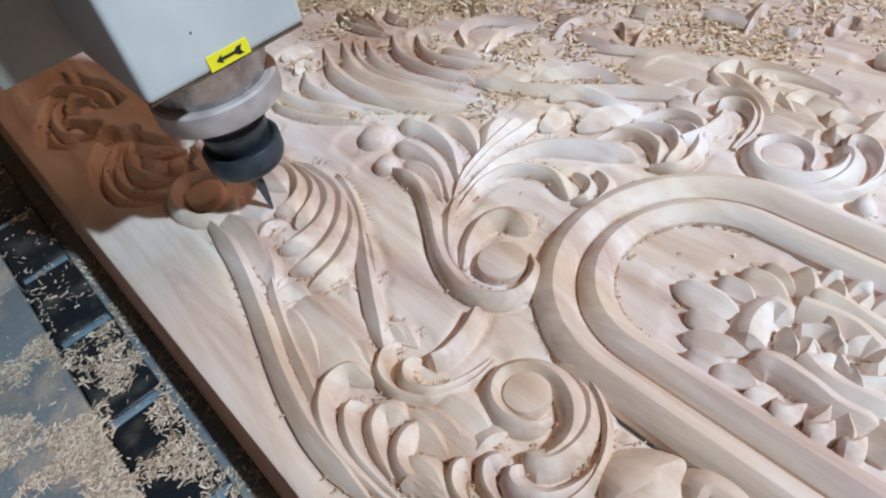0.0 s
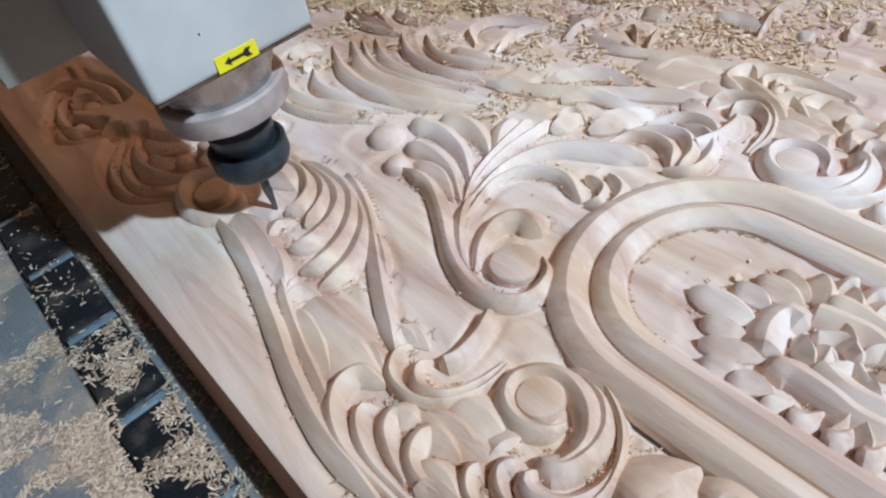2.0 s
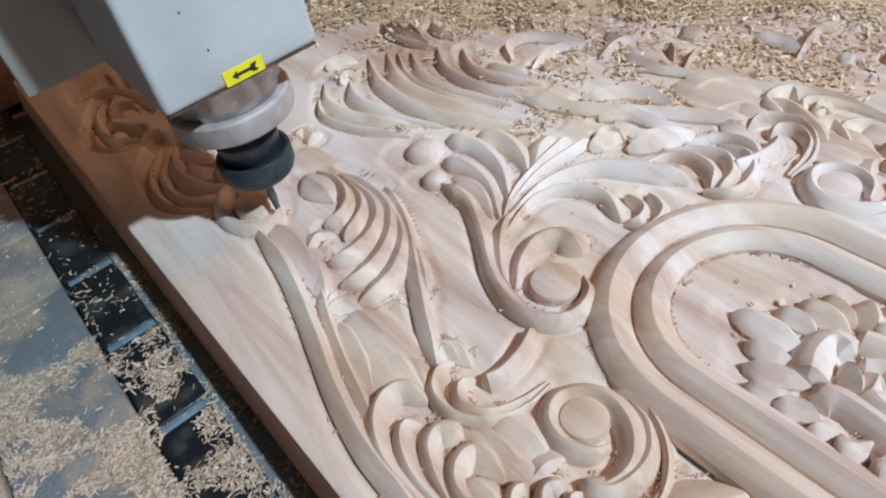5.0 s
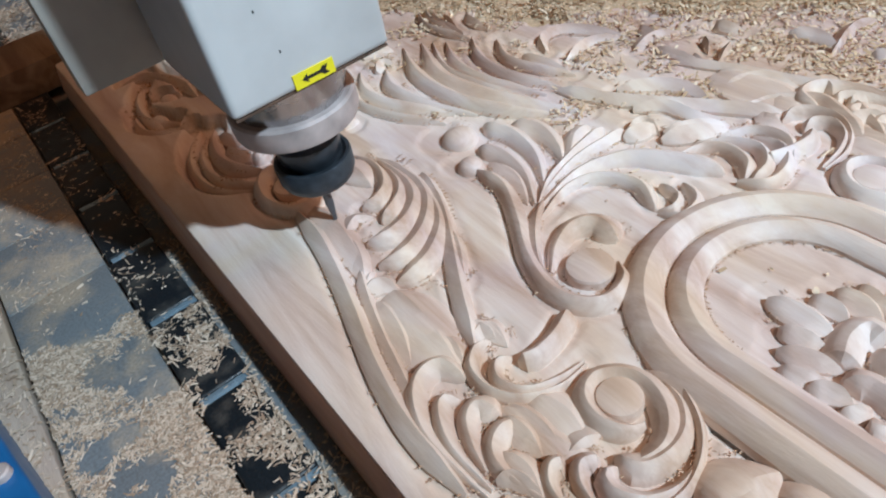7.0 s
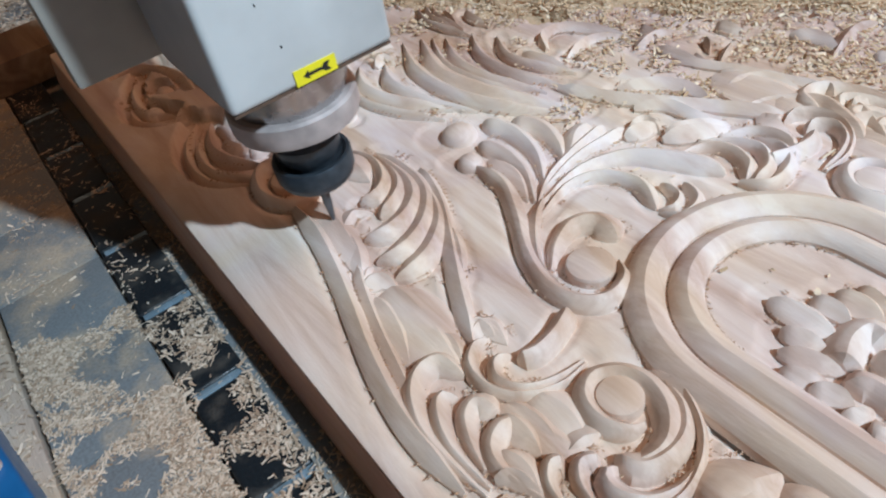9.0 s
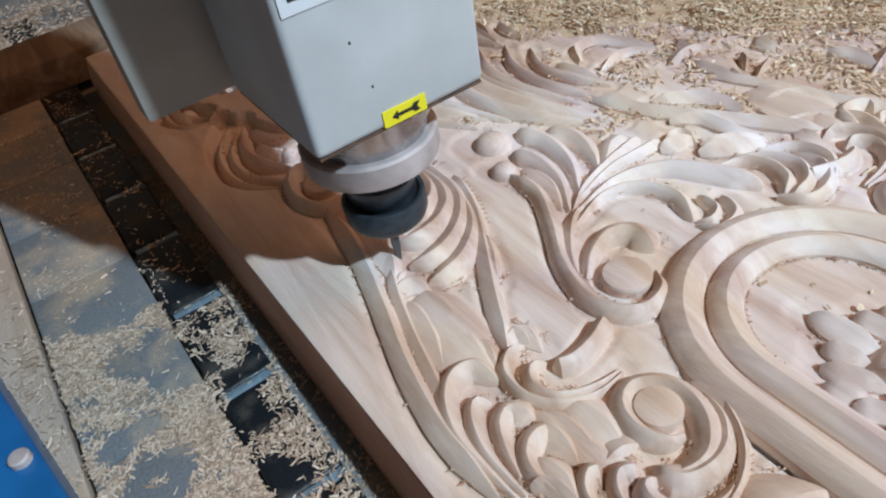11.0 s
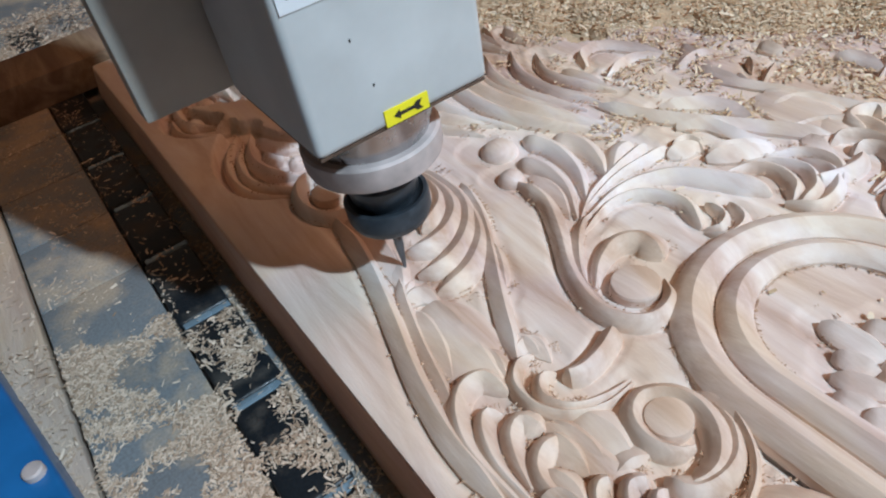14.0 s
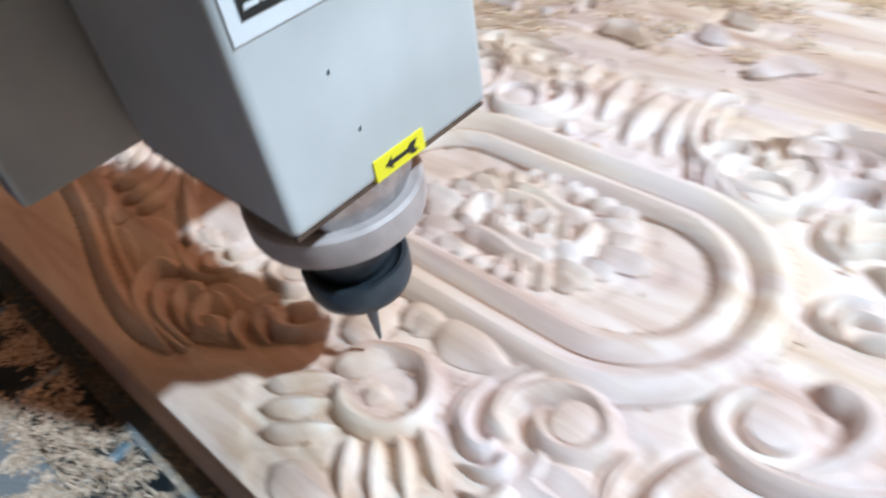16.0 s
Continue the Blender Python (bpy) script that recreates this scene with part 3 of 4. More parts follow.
    ("r", "far_leaf", "l", 0.0044, 0.0090, [(0.418, 0.342), (0.412, 0.333), (0.406, 0.327)]),
    ("r", "far_leaf", "l", 0.0067, 0.0080, [(0.393, 0.333), (0.390, 0.325), (0.388, 0.316)]),
    ("r", "far_leaf", "l", 0.0105, 0.0090, [(0.471, 0.217), (0.470, 0.224), (0.467, 0.231)]),
    ("r", "far_curl", "r", 0.0067, 0.0090, [(0.484, 0.200), (0.495, 0.202), (0.504, 0.197), (0.501, 0.187)]),
    ("r", "far_curl", "l", 0.0106, 0.0090, [(0.331, 0.436), (0.344, 0.454), (0.367, 0.449), (0.382, 0.413), (0.385, 0.380)]),
    ("r", "far_curl", "l", 0.0093, 0.0080, [(0.329, 0.410), (0.364, 0.416), (0.389, 0.388)]),
    ("r", "far_curl", "l", 0.0088, 0.0080, [(0.313, 0.448), (0.316, 0.424), (0.320, 0.398)]),
    ("r", "far_leaf", "l", 0.0133, 0.0090, [(0.378, 0.378), (0.399, 0.380), (0.420, 0.367)]),
    ("r", "far_leaf", "l", 0.0086, 0.0080, [(0.386, 0.364), (0.388, 0.342), (0.389, 0.319)]),
    ("x", "side_ridge", "l", 0.0165, 0.0100, [(0.406, 0.094), (0.376, 0.090), (0.349, 0.085)]),
    ("x", "side_ridge", "l", 0.0222, 0.0110, [(0.399, 0.058), (0.367, 0.058), (0.332, 0.055)]),
    ("x", "side_ridge", "l", 0.0183, 0.0100, [(0.405, 0.037), (0.374, 0.037), (0.333, 0.027)]),
    ("x", "side_scroll", "r", 0.0116, 0.0100, [(0.424, 0.013), (0.405, 0.028), (0.371, 0.024), (0.343, 0.006), (0.328, -0.019), (0.324, -0.046), (0.332, -0.067), (0.352, -0.071), (0.370, -0.060), (0.375, -0.042)]),
    ("x", "side_scroll", "c", 0.0080, 0.0090, [(0.405, 0.010), (0.383, 0.013), (0.359, 0.004), (0.344, -0.014)]),
    ("x", "bud", "d", 0.0193, 0.0090, [(0.358, -0.003), (0.364, -0.013)]),
    ("x", "bud", "d", 0.0180, 0.0100, [(0.323, 0.105), (0.330, 0.093)]),
    ("x", "side_ridge", "l", 0.0154, 0.0090, [(0.413, 0.128), (0.390, 0.127), (0.371, 0.130)]),
    ("x", "side_ridge", "l", 0.0104, 0.0090, [(0.407, 0.209), (0.391, 0.186), (0.374, 0.164)]),
    ("x", "bud", "d", 0.0228, 0.0110, [(0.323, -0.084), (0.329, -0.099)]),
    ("x", "far_leaf", "l", 0.0215, 0.0120, [(0.464, 0.161), (0.472, 0.140), (0.457, 0.109)]),
    ("x", "far_leaf", "l", 0.0185, 0.0120, [(0.498, 0.086), (0.495, 0.072), (0.492, 0.055)]),
    ("x", "far_leaf", "l", 0.0152, 0.0120, [(0.527, 0.077), (0.529, 0.063), (0.523, 0.046)]),
    ("x", "far_leaf", "l", 0.0186, 0.0120, [(0.453, 0.022), (0.475, 0.004), (0.483, -0.021)]),
    ("x", "far_leaf", "l", 0.0132, 0.0110, [(0.399, -0.049), (0.413, -0.063), (0.408, -0.079)]),
    ("b", "leaflet", "l", 0.0139, 0.0050, [(0.081, 0.236), (0.096, 0.239), (0.095, 0.221)]),
]


def across_x(x, y):
    return 2 * X_AXIS - x, y


def across_y(x, y):
    return x + 0.011, 0.1075 - y


def repeats(group, pts):
    """The stroke itself, and its mirror images on the other sides of the panel."""
    out = [pts]
    if group == "c" or group == "b" and pts[len(pts) // 2][1] < 0.29:
        out.append([across_x(*p) for p in pts])
    if group in "bp":
        out.append([across_y(*p) for p in pts])
    if group == "b":
        out.append([across_x(*across_y(*p)) for p in pts])
    if group == "f":
        out.append([(2 * X_AXIS - x, 2 * Y_AXIS - y) for x, y in pts])
    return out


SUNK = {"c": 0.0125, "b": 0.0018, "p": 0.0018, "a": 0.0022, "r": 0.002, "m": 0.0018, "f": 0.0012, "x": 0.002}

RISE = {"b": 1.05, "p": 0.92, "a": 1.1, "r": 0.95}


def ground():
    """The cut ground of the panel: flat, let down round the ornament, with a deep slot beside the moulding."""
    xs = np.concatenate([np.linspace(0, 0.45, 181), np.linspace(0.45, X1, 41)[1:]])
    ys = np.concatenate([np.linspace(Y0, -0.17, 28)[:-1], np.linspace(-0.17, 0.74, 365), np.linspace(0.74, Y1, 8)[1:]])
    gx, gy = np.meshgrid(xs, ys)
    z = np.zeros_like(gx)
    cut = []
    for group, name, kind, width, height, pts in CARVING:
        for q in repeats(group, pts):
            length = sum(math.dist(u, v) for u, v in zip(q, q[1:]))
            line, length = spline(q, max(4, int(length / 0.0028)))
            cut += [(p.x, p.y, width / 2 + (0.005 if group == "c" else 0.0035), SUNK[group]) for p in line]
    for side in (0.1335, 2 * X_AXIS - 0.1335):
        cut += [(side, y, 0.0036, 0.006) for y in np.arange(0.052, 0.116, 0.002) if not 0.078 < y < 0.086]
    for x, y, r, deep in cut:
        i0, i1 = np.searchsorted(ys, (y - r - 0.004, y + r + 0.004))
        j0, j1 = np.searchsorted(xs, (x - r - 0.004, x + r + 0.004))
        dist = np.hypot(gx[i0:i1, j0:j1] - x, gy[i0:i1, j0:j1] - y)
        s = np.clip((r + 0.002 - dist) / 0.004, 0, 1)
        z[i0:i1, j0:j1] = np.minimum(z[i0:i1, j0:j1], -deep * s * s * (3 - 2 * s))
    rim = np.minimum(np.minimum(gx, X1 - gx), 0.003) / 0.003
    z = z * rim - (1 - rim) * 0.0008
    ny, nx = gx.shape
    verts = np.stack([gx, gy, z], -1).reshape(-1, 3).tolist()
    at = lambda i, j: i * nx + j
    faces = [(at(i, j), at(i, j + 1), at(i + 1, j + 1), at(i + 1, j)) for i in range(ny - 1) for j in range(nx - 1)]
    ring = [at(0, j) for j in range(nx)] + [at(i, nx - 1) for i in range(1, ny)] + [at(ny - 1, j) for j in range(nx - 2, -1, -1)] + [at(i, 0) for i in range(ny - 2, 0, -1)]
    low = len(verts)
    verts += [(verts[k][0], verts[k][1], -THICK) for k in ring]
    for k in range(len(ring)):
        n = (k + 1) % len(ring)
        faces.append((ring[n], ring[k], low + k, low + n))
    faces.append(tuple(low + k for k in range(len(ring)))[::-1])
    me = bpy.data.meshes.new("board")
    me.from_pydata(verts, [], faces)
    me.materials.append(M_WOOD)
    me.polygons.foreach_set("use_smooth", [True] * len(me.polygons))
    me.set_sharp_from_angle(angle=radians(50))
    ob = new("board", me)
    ob.parent = panel
    return ob


panel = tagged(new("carved_panel"), "pale pinkish hardwood board with carved scrolls and leaves, half milled", "carved panel")
ground()


def sloping_side():
    bm = bmesh.new()
    ends = []
    for y in (Y0 + 0.001, Y1 - 0.001):
        ends.append([bm.verts.new((x, y, z)) for x, z in ((0.001, -0.0015), (-0.0008, -0.0028), (-0.0062, -0.0295), (-0.0062, -THICK - 0.012), (0.001, -THICK - 0.012))])
    for k in range(5):
        n = (k + 1) % 5
        bm.faces.new((ends[0][k], ends[0][n], ends[1][n], ends[1][k]))
    bm.faces.new(ends[0])
    bm.faces.new(ends[1][::-1])
    return bm


part("board_side", sloping_side(), M_SIDE, panel, "reddish-brown sawn board edge")


def oval(half_w, half_l, width, height, name, label=""):
    """A raised moulding that runs round the long cartouche."""
    bm = bmesh.new()
    r, straight, n = half_w, half_l - half_w, 40
    pts = []
    for k in range(n):
        a = math.pi * k / (n - 1)
        pts.append((math.cos(a), math.sin(a), straight))
    for k in range(n):
        a = math.pi + math.pi * k / (n - 1)
        pts.append((math.cos(a), math.sin(a), -straight))
    across = (-1, -0.92, -0.7, -0.38, 0, 0.38, 0.7, 0.92, 1)
    rows = []
    for cx, cy, off in pts:
        row = []
        for u in across:
            rr = r - width / 2 + u * width / 2
            z = height * (0.66 * (1 - abs(u) ** 2.2) ** 0.6 + 0.34 * (1 - abs(u))) * 1.04 - (0.003 if abs(u) == 1 else 0)
            row.append(bm.verts.new((X_AXIS + cx * rr, Y_AXIS + off + cy * rr, z)))
        rows.append(row)
    for i in range(len(rows)):
        a, b = rows[i], rows[(i + 1) % len(rows)]
        for k in range(len(across) - 1):
            bm.faces.new((a[k], a[k + 1], b[k + 1], b[k]))
    part(name, bm, M_WOOD, panel, label).data.set_sharp_from_angle(angle=radians(27))


oval(0.0915, 0.1645, 0.0245, 0.0092, "outer_moulding")
oval(0.0670, 0.1400, 0.0210, 0.0082, "inner_moulding")

for group, name, kind, width, height, pts in CARVING:
    for q in repeats(group, pts):
        ob = part(name, carved(q, full_width(kind, width, name), height * RISE.get(group, 1.0) * (1.2 if name == "leaf_facet" else 1.0), kind, name), M_WOOD, panel)
        ob.data.set_sharp_from_angle(angle=radians(27))
        ob.location.z = -0.85 * SUNK[group]

# ---- the machine bed ----
BED_Z = -THICK
PITCH, JOINT = 0.0925, 0.347
bed = tagged(new("machine_bed"), "grey slatted router bed strewn with wood shavings", "machine bed", kind="structure")
for k in range(-9, 9):
    y = JOINT + k * PITCH
    part("bed_plate", box(-0.140, -0.0625, y + 0.0006, y + PITCH - 0.0006, BED_Z - 0.02, BED_Z, 0.0012), M_BED, bed)
    # Block stops short: the sunken strip beside the panel stands in for its shadow.
    part("black_block", box(-0.0605, -0.0215, y + 0.002, y + PITCH - 0.0047, BED_Z - 0.02, BED_Z, 0.003, 3), M_BLOCK, bed)
    part("strip", box(-0.058, -0.0225, y - 0.0045, y + 0.0018, BED_Z - 0.02, BED_Z - 0.001, 0.0008), M_LIP, bed)
part("bed_base", box(-0.30, 1.6, -0.9, 1.7, -0.90, BED_Z - 0.012), M_BED, bed)
part("edge_strip", box(-0.30, -0.1435, -0.9, 1.2, BED_Z - 0.02, BED_Z, 0.003), M_BEAM, bed)
part("outer_sheet", box(0.602, 1.6, -0.9, 1.7, BED_Z + 0.0005, -0.010, 0.002), M_SHEET, bed)

plank = tagged(new("wooden_plank"), "rough brown plank, shade put into its colour, lying across the end of the panel", "plank")
part("board", box(-0.35, 0.55, 0.885, 0.975, BED_Z, 0.004, 0.002), M_PLANK, plank)

blue = tagged(new("machine_frame"), "blue enamelled steel machine frame beside the bed", "machine frame", kind="structure")
part("beam", box(-0.10, 0, -0.5, 0.16, -0.04, 0.0, 0.004, 3), M_BLUE, blue)
part("bolt", lathe([(0.006, -0.001), (0.006, 0.004), (0.005, 0.005), (0.0, 0.005)], 16, centre=(-0.009, -0.038)), M_FLANGE, blue, "bright hexagon bolt")
blue.matrix_world = pose(-0.1585, 0.392, 0, 0, 0, 9.5)

# ---- room ----
tagged(mesh_object("floor", box(-2.6, 3.2, -2.9, 4.0, -0.92, -0.90), M_FLOOR), "dusty brown workshop floor", "floor", kind="structure")
# Unseen ceiling and walls, added to close off the light round the bed.
tagged(mesh_object("ceiling", box(-2.7, 3.3, -3.0, 4.1, 2.7, 2.8), M_WALL), "unseen dark brown ceiling, added to close the room", "ceiling", kind="structure")
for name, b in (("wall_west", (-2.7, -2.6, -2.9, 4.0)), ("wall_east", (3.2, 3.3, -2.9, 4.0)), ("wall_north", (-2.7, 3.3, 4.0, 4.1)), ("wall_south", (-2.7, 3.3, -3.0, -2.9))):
    tagged(mesh_object(name, box(*b, -0.92, 2.7), M_WALL), "unseen dark brown wall, added to close the room", "wall", kind="structure")

# ---- spindle ----
spindle = tagged(new("router_spindle"), "grey square router spindle with black collet nut and carving bit", "router spindle")
BOX_Z, HALF, FRONT, BACK = 0.1292, 0.0488, -0.0495, 0.05
part("housing", box(-HALF, HALF, FRONT, BACK, BOX_Z, 0.48, 0.0045, 4), M_PAINT, spindle)
part("gasket", box(-HALF + 0.0015, HALF - 0.0015, FRONT + 0.0012, BACK - 0.002, BOX_Z - 0.0014, BOX_Z + 0.0002, 0.0004), M_RUST, spindle, "dark rusty seam under the housing")
part("flange", lathe([(0.0, 0.085), (0.036, 0.085), (0.0385, 0.0865), (0.0395, 0.0895), (0.0395, 0.1005), (0.038, 0.102), (0.0, 0.102)], 64), M_FLANGE, spindle, "worn bright steel bearing flange")
part("collar", lathe([(0.0, 0.1018), (0.034, 0.1018), (0.036, 0.107), (0.041, 0.128), (0.0, 0.128)], 64), M_COLLAR, spindle, "polished steel collar under the housing")
part("shaft", lathe([(0.0, 0.046), (0.0150, 0.046), (0.0160, 0.056), (0.0205, 0.0605), (0.0215, 0.071), (0.0188, 0.0735), (0.0210, 0.0855), (0, 0.0855)]), M_NUT, spindle)
nut = part("collet_nut", lathe([(0.0, 0.0378), (0.016, 0.0378), (0.0215, 0.0388), (0.0240, 0.0415), (0.0247, 0.045), (0.0255, 0.0455), (0.0257, 0.0562), (0.0250, 0.0575), (0.0228, 0.0575), (0.0218, 0.0560), (0.0175, 0.0530), (0.0, 0.0530)]), M_NUT, spindle, "black collet nut with a rim")
part("carving_bit", lathe([(0.0, -0.005), (0.0009, -0.0045), (0.0030, 0.016), (0.0030, 0.0385), (0.0, 0.0385)], 20), M_BIT, spindle)
plate = part("mounting_plate", box(-0.0965, 0.0965, BACK + 0.010, BACK + 0.028, 0.1265, 0.48, 0.002), M_PLATE, spindle, "bare aluminium mounting plate")
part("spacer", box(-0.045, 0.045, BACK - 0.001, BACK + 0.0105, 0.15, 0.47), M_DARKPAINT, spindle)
fy = FRONT - 0.0006
sticker = part("sticker", box(-0.0121, 0.0124, fy - 0.0002, FRONT + 0.001, BOX_Z + 0.0006, BOX_Z + 0.0091, 0.0), M_YELLOW, spindle, "yellow direction sticker")


def arrow():
    bm = bmesh.new()
    out = [(-0.0078, 0), (-0.0040, 0.0026), (-0.0042, 0.0009), (0.0045, 0.0009), (0.0062, 0.0026), (0.0098, 0.0026), (0.0078, 0.0), (0.0098, -0.0026), (0.0062, -0.0026), (0.0045, -0.0009), (-0.0042, -0.0009), (-0.0040, -0.0026)]
    lo = [bm.verts.new((x * 0.92 - 0.0003, fy - 0.0005, BOX_Z + 0.0048 + z * 0.92)) for x, z in out]
    hi = [bm.verts.new((x * 0.92 - 0.0003, fy + 0.0002, BOX_Z + 0.0048 + z * 0.92)) for x, z in out]
    bm.faces.new(lo)
    for k in range(len(out)):
        n = (k + 1) % len(out)
        bm.faces.new((lo[k], lo[n], hi[n], hi[k]))
    return bm


arrow_ob = part("arrow", arrow(), M_INK, sticker, "black arrow")
label = part("rating_plate", box(-0.0455, 0.030, fy - 0.0002, FRONT + 0.001, 0.1975, 0.265), M_LABEL, spindle, "silver rating plate with dark fields")
for z0, z1 in ((0.2028, 0.2108), (0.2116, 0.2196), (0.2204, 0.2284), (0.2292, 0.258)):
    for x0, x1 in ((-0.0412, -0.0250), (-0.0242, 0.0006), (0.0014, 0.0260)):
        part("field", box(x0, x1, fy - 0.0005, fy, z0, z1), M_INK, label, "dark printed field")
for z in (0.2055, 0.2143, 0.2231):
    for x0, x1 in ((-0.0395, -0.0345), (-0.0335, -0.0275), (-0.0225, -0.016), (-0.015, -0.0095), (0.003, 0.012)):
        part("line_of_print", box(x0, x1, fy - 0.0008, fy, z, z + 0.0014), M_LABEL, label, "pale unreadable print")
for x, z in ((-0.0193, 0.1767), (-0.0133, 0.1531)):
    part("scratch", box(x - 0.0004, x + 0.0004, fy + 0.0003, FRONT + 0.001, z - 0.0007, z + 0.0007), M_INK, spindle, "dark chip in the paint")

# ---- shavings ----


def chips(name, places, label, seed, size=1.0, flat=1.0, mat=None):
    """Loose curled shavings: thin bent slips, each with its own turn, lying at the places given."""
    rng = np.random.default_rng(seed)
    n = len(places)
    L = rng.gamma(3.2, 0.00125, n).clip(0.0010, 0.011) * size
    W = rng.gamma(5, 0.00024, n).clip(0.0005, 0.0030) * size
    H = np.full(n, 0.00016)
    curl = rng.uniform(-0.25, 0.45, n) * flat
    skew = rng.uniform(-0.7, 0.7, n)
    stations = np.array([-0.5, -0.17, 0.17, 0.5])
    base = []
    for s in stations:
        for a, c in ((-1, 0), (1, 0), (1, 1), (-1, 1)):
            taper = (1 - 0.22 * abs(2 * s) ** 3) * (1 + skew * s)
            base.append(np.stack([L * s, W * a * taper / 2, H * c + curl * L * (0.25 - s * s) * 1.2], -1))
    v = np.stack(base, 1)
    yaw, tip, roll = rng.uniform(0, 2 * np.pi, n), rng.normal(0, 0.22 * flat, n), rng.normal(0, 0.35 * flat, n)

    def spin(p, a, i, j):
        q = p.copy()
        c, s = np.cos(a)[:, None], np.sin(a)[:, None]
        q[..., i], q[..., j] = c * p[..., i] - s * p[..., j], s * p[..., i] + c * p[..., j]
        return q
    v = spin(spin(spin(v, roll, 1, 2), tip, 2, 0), yaw, 0, 1)
    v[..., 2] -= v[..., 2].min(1, keepdims=True) * 0.6
    v += np.asarray(places)[:, None, :]
    quads = []
    for k in range(3):
        a, b = 4 * k, 4 * k + 4
        for i in range(4):
            j = (i + 1) % 4
            quads.append((a + i, a + j, b + j, b + i))
    quads += [(3, 2, 1, 0), (12, 13, 14, 15)]
    q = (np.array(quads)[None] + 16 * np.arange(n)[:, None, None]).reshape(-1, 4)
    me = bpy.data.meshes.new(name)
    me.from_pydata(v.reshape(-1, 3).tolist(), [], q.tolist())
    me.materials.append(mat or M_CHIP)
    return tagged(new(name, me), label, "wood shavings", kind="stuff")


def scatter(count, x0, x1, y0, y1, z, chance, seed, pile=0.0):
    rng = np.random.default_rng(seed)
    out = []
    while len(out) < count:
        x, y = rng.uniform(x0, x1), rng.uniform(y0, y1)
        c = chance(x, y)
        if rng.random() < c:
            out.append((x, y, z + pile * c * rng.random()))
    return out


def patch(x, y, s):
    return noise.noise(Vector((x * s, y * s, 3.1)))


def bed_chance(x, y):
    return min(1, max(0.006, (0.24 + 3.0 * patch(x, y, 20) + 1.2 * patch(x, y, 60)) * (1.0 if y < 0.5 else 0.06)))


chips("bed_shavings", scatter(15000, -0.140, -0.062, 0.1, 0.95, BED_Z, bed_chance, 1, 0.0015), "pale shavings strewn over the bed plates", 2, 0.74, 0.4, M_OLD)
chips("block_shavings", scatter(4200, -0.062, -0.0215, 0.1, 0.95, BED_Z, lambda x, y: min(1, max(0.004, (0.34 + 1.5 * patch(x, y, 30) + 0.8 * patch(x, y, 80)) * (1.0 if y < 0.43 else 0.07))), 11, 0.003), "pale shavings strewn over the black blocks", 12, 0.8, 0.6, M_OLD)
# Shavings on the floor of the strip sunk in place of the panel's shadow.
chips("shade_strip_shavings", scatter(900, -0.021, -0.006, 0.0, 0.7, BED_Z - 0.012, lambda x, y: min(1, max(0.05, 0.3 + 1.6 * patch(x, y, 20))), 41, 0.004), "brown shavings in the sunken strip that stands in for the panel's shadow", 42, 0.8, 0.7, M_OLD)
chips("edge_shavings", scatter(3000, -0.24, -0.1435, 0.2, 1.2, BED_Z, lambda x, y: 0.8 if y < 0.5 else 0.15, 3, 0.004), "pale shavings on the bed's outer strip", 4, 0.9, 0.5, M_OLD)


def cover(x, y):
    """Metres past the slanting line beyond which the shavings lie heaped and hide the carving."""
    return x + 0.664 * y - 0.735 + 0.03 * patch(x, y, 9) + 0.012 * patch(x, y, 30)


def far_chance(x, y):
    d = cover(x, y)
    return min(1, max(0.004, 0.60 + 3.4 * d + 1.0 * patch(x, y, 24) - 2.2 * max(0, min(0.16, y - 0.37)) * (d < -0.04))) if d > -0.27 else 0.004


def heap():
    """The bank of packed shavings over the far corner of the panel."""
    bm = bmesh.new()
    nx, ny = 100, 190
    rows = []
    for i in range(ny + 1):
        y = -0.3 + 1.18 * i / ny
        row = []
        for k in range(nx + 1):
            x = 0.26 + 0.37 * k / nx
            d = cover(x, y)
            z = -0.004 + 0.016 * max(0, min(1, (d + 0.05) / 0.10)) + 0.0016 * patch(x, y, 90) + 0.0012 * patch(x, y, 210)
            row.append(bm.verts.new((x, y, z)))
        rows.append(row)
    for a, b in zip(rows, rows[1:]):
        for k in range(nx):
            bm.faces.new((a[k], a[k + 1], b[k + 1], b[k]))
    return tagged(mesh_object("shaving_heap", bm, M_SHEET), "bank of packed straw-coloured shavings on the panel", "wood shavings", kind="stuff")


def heaped(places):
    return [(x, y, z + 0.015 * max(0, min(1, (cover(x, y) + 0.05) / 0.10))) for x, y, z in places]


heap()
chips("panel_shavings", heaped(scatter(45000, 0.2, 0.61, -0.25, 0.86, 0.001, far_chance, 5, 0.004)), "golden shavings lying on the carved panel", 6, 1.05)
chips("table_shavings", scatter(9500, 0.60, 1.10, -0.1, 1.2, -0.004, lambda x, y: 1.0 if x < 0.8 else 0.45, 7, 0.010), "golden shavings heaped past the panel", 8, 1.3)
chips("end_shavings", scatter(9000, -0.3, 0.4, 0.976, 1.22, BED_Z, lambda x, y: 1.0, 9, 0.012), "reddish shavings heaped behind the plank", 10, 1.2, 1.0, M_OLD)


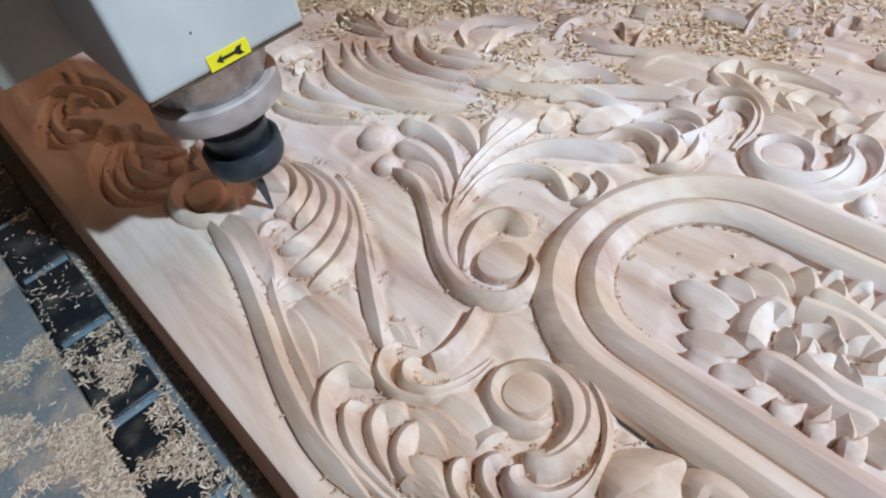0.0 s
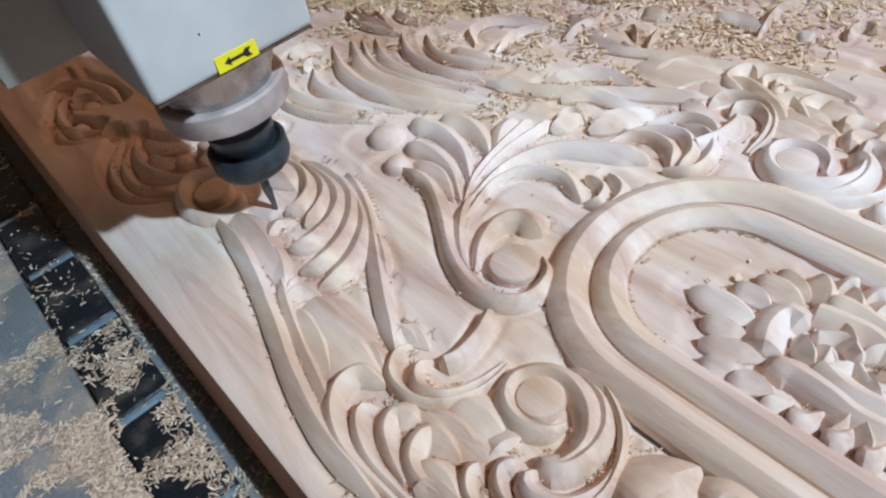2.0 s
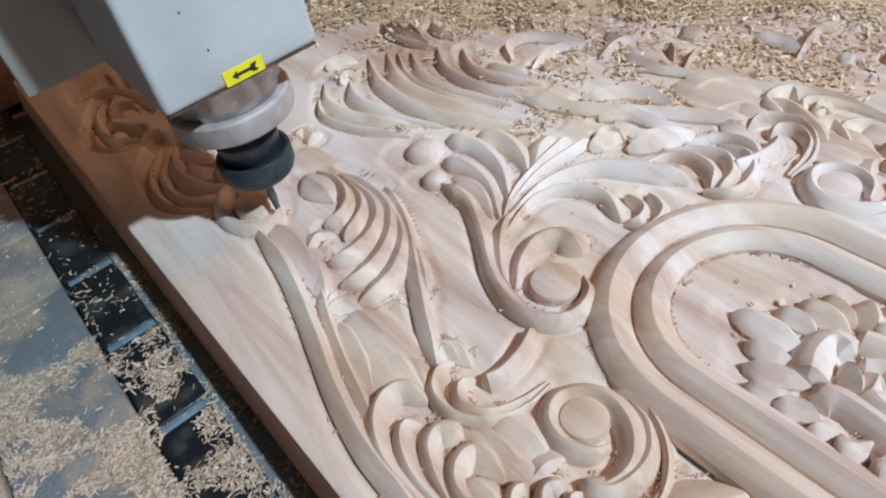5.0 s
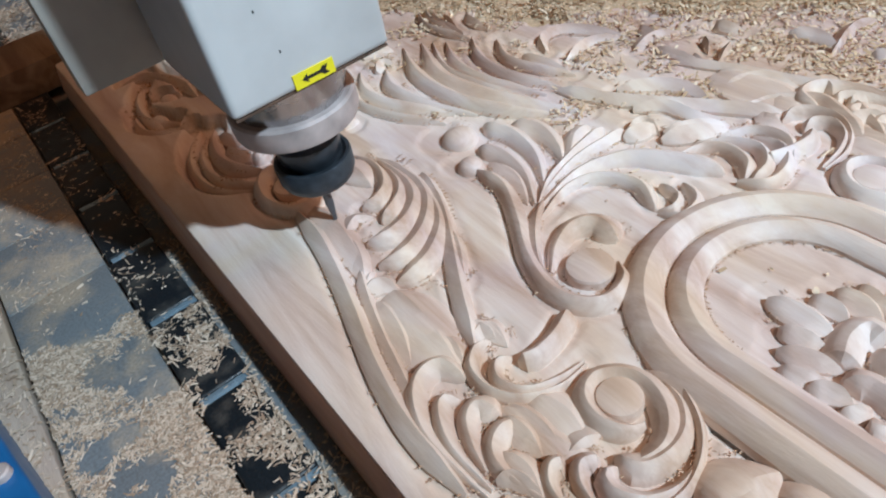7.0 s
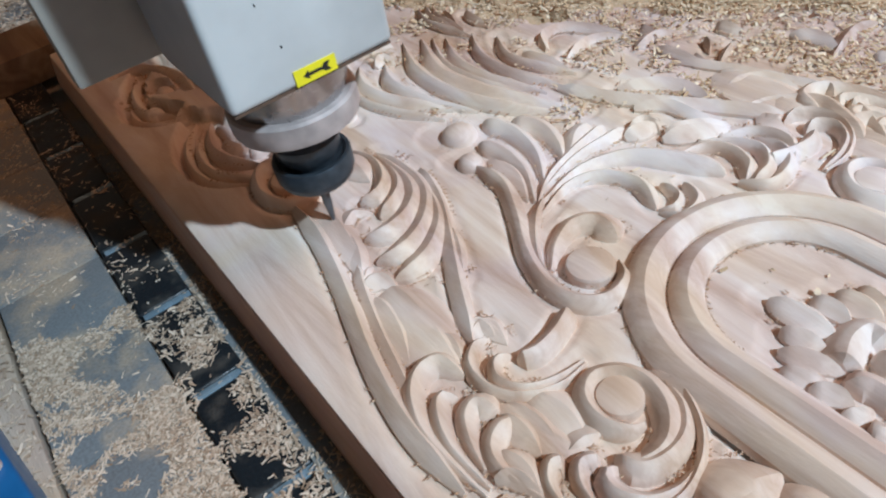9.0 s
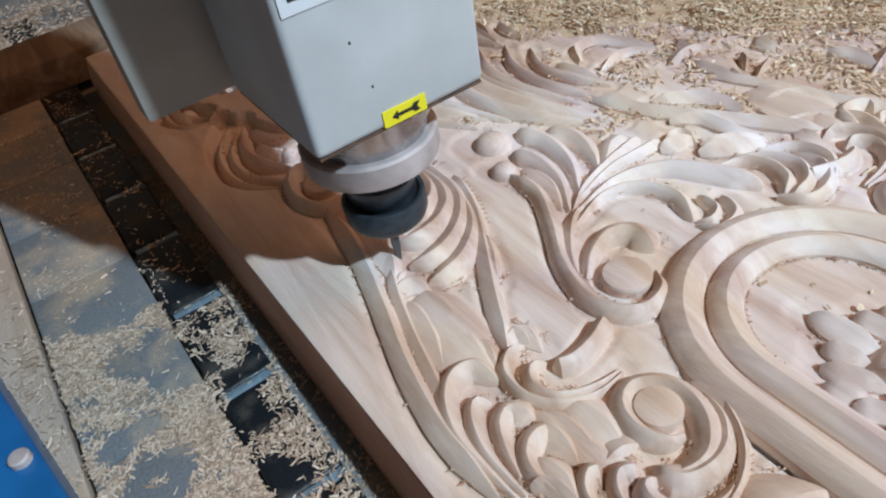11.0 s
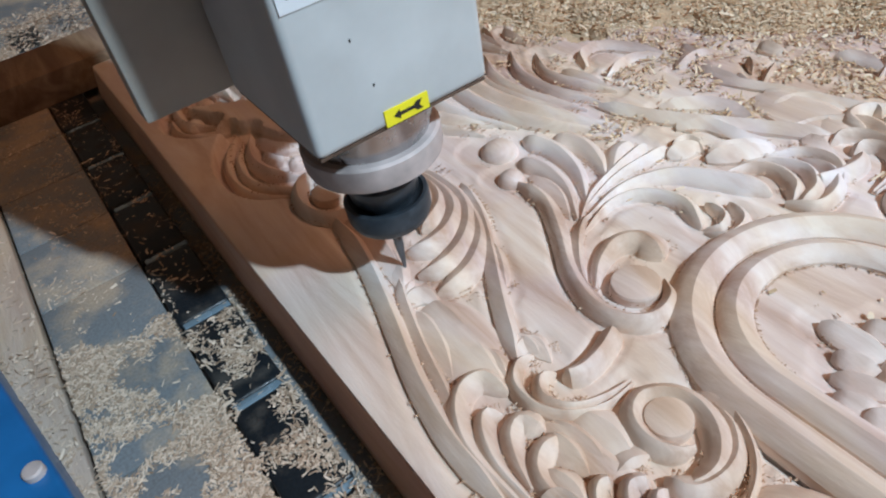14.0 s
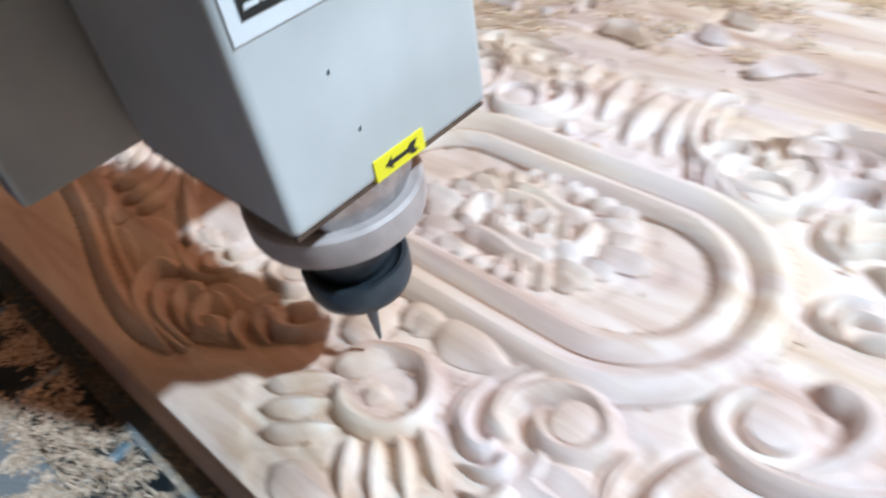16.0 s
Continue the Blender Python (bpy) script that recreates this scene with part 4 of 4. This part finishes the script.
def crumb_places():
    """Torn fibres and crumbs along the cut edges."""
    rng = np.random.default_rng(21)
    out = []
    for group, name, kind, width, height, pts in CARVING:
        line, length = spline(pts, 30)
        for k in range(int(length * 1700)):
            i = rng.integers(1, 30)
            if patch(line[i].x + width, line[i].y, 55) < 0.08:
                continue
            d = (line[i + 1] - line[i - 1]).normalized() if i < 30 else Vector((1, 0, 0))
            off = (rng.choice((-1, 1)) * full_width(kind, width, name) * rng.normal(0.5, 0.06))
            out.append((line[i].x - d.y * off, line[i].y + d.x * off, 0.0008))
    for k in range(900):
        a, r = rng.uniform(0, 2 * math.pi), rng.choice((0.0918, 0.0668, 0.0457)) + rng.normal(0, 0.0006)
        c, s = math.cos(a), math.sin(a)
        out.append((X_AXIS + c * r, Y_AXIS + math.copysign(0.073, s) + s * r, 0.0006))
    return out


def bowl_chance(x, y):
    return 0.25 + patch(x, y, 50) if math.hypot((x - 0.052) / 0.034, (y - 0.715) / 0.05) < 1 else 0.0


chips("bowl_shavings", scatter(420, 0.015, 0.09, 0.66, 0.77, -0.011, bowl_chance, 31, 0.008), "brown shavings caught in the carved hollow", 32, 0.8, 1.0, M_FIBRE)
chips("edge_crumbs", crumb_places(), "tiny torn fibres along the carved edges", 22, 0.42, 1.0, M_FIBRE)

# ---- moving things ----
TOOL = [
    (0.0, 0.1048, 0.3955, 0.0020),
    (0.5, 0.1041, 0.4111, 0.0013),
    (1.0, 0.1026, 0.4289, -0.0023),
    (1.5, 0.1032, 0.4241, -0.0023),
    (2.0, 0.1013, 0.3965, 0.0008),
    (2.5, 0.0981, 0.4013, -0.0004),
    (3.0, 0.0967, 0.4267, -0.0006),
    (3.5, 0.0937, 0.4279, -0.0014),
    (6.0, 0.0874, 0.4210, -0.0013),
    (6.5, 0.0856, 0.3913, 0.0033),
    (7.0, 0.0819, 0.3871, 0.0035),
    (7.5, 0.0811, 0.4091, 0.0042),
    (8.0, 0.0794, 0.4197, 0.0012),
    (8.5, 0.0798, 0.4040, 0.0009),
    (9.0, 0.0793, 0.3824, 0.0033),
    (11.5, 0.0780, 0.3393, -0.0041),
    (12.0, 0.0757, 0.3437, -0.0047),
    (12.5, 0.0721, 0.3533, -0.0023),
    (13.0, 0.0734, 0.3468, -0.0088),
    (13.5, 0.0730, 0.3414, 0.0028),
    (14.0, 0.0763, 0.3397, 0.0072),
    (14.5, 0.0747, 0.2613, 0.0202),
    (14.8, 0.0754, 0.2222, 0.0259),
    (15.0, 0.0804, 0.1947, 0.0289),
    (15.2, 0.0789, 0.1560, 0.0317),
    (15.5, 0.0888, 0.1297, 0.0263),
    (16.0, 0.0949, 0.0557, 0.0259),
]


def motions():
    walk(spindle, [(t, pose(x, y, z)) for t, x, y, z in TOOL])


motions()
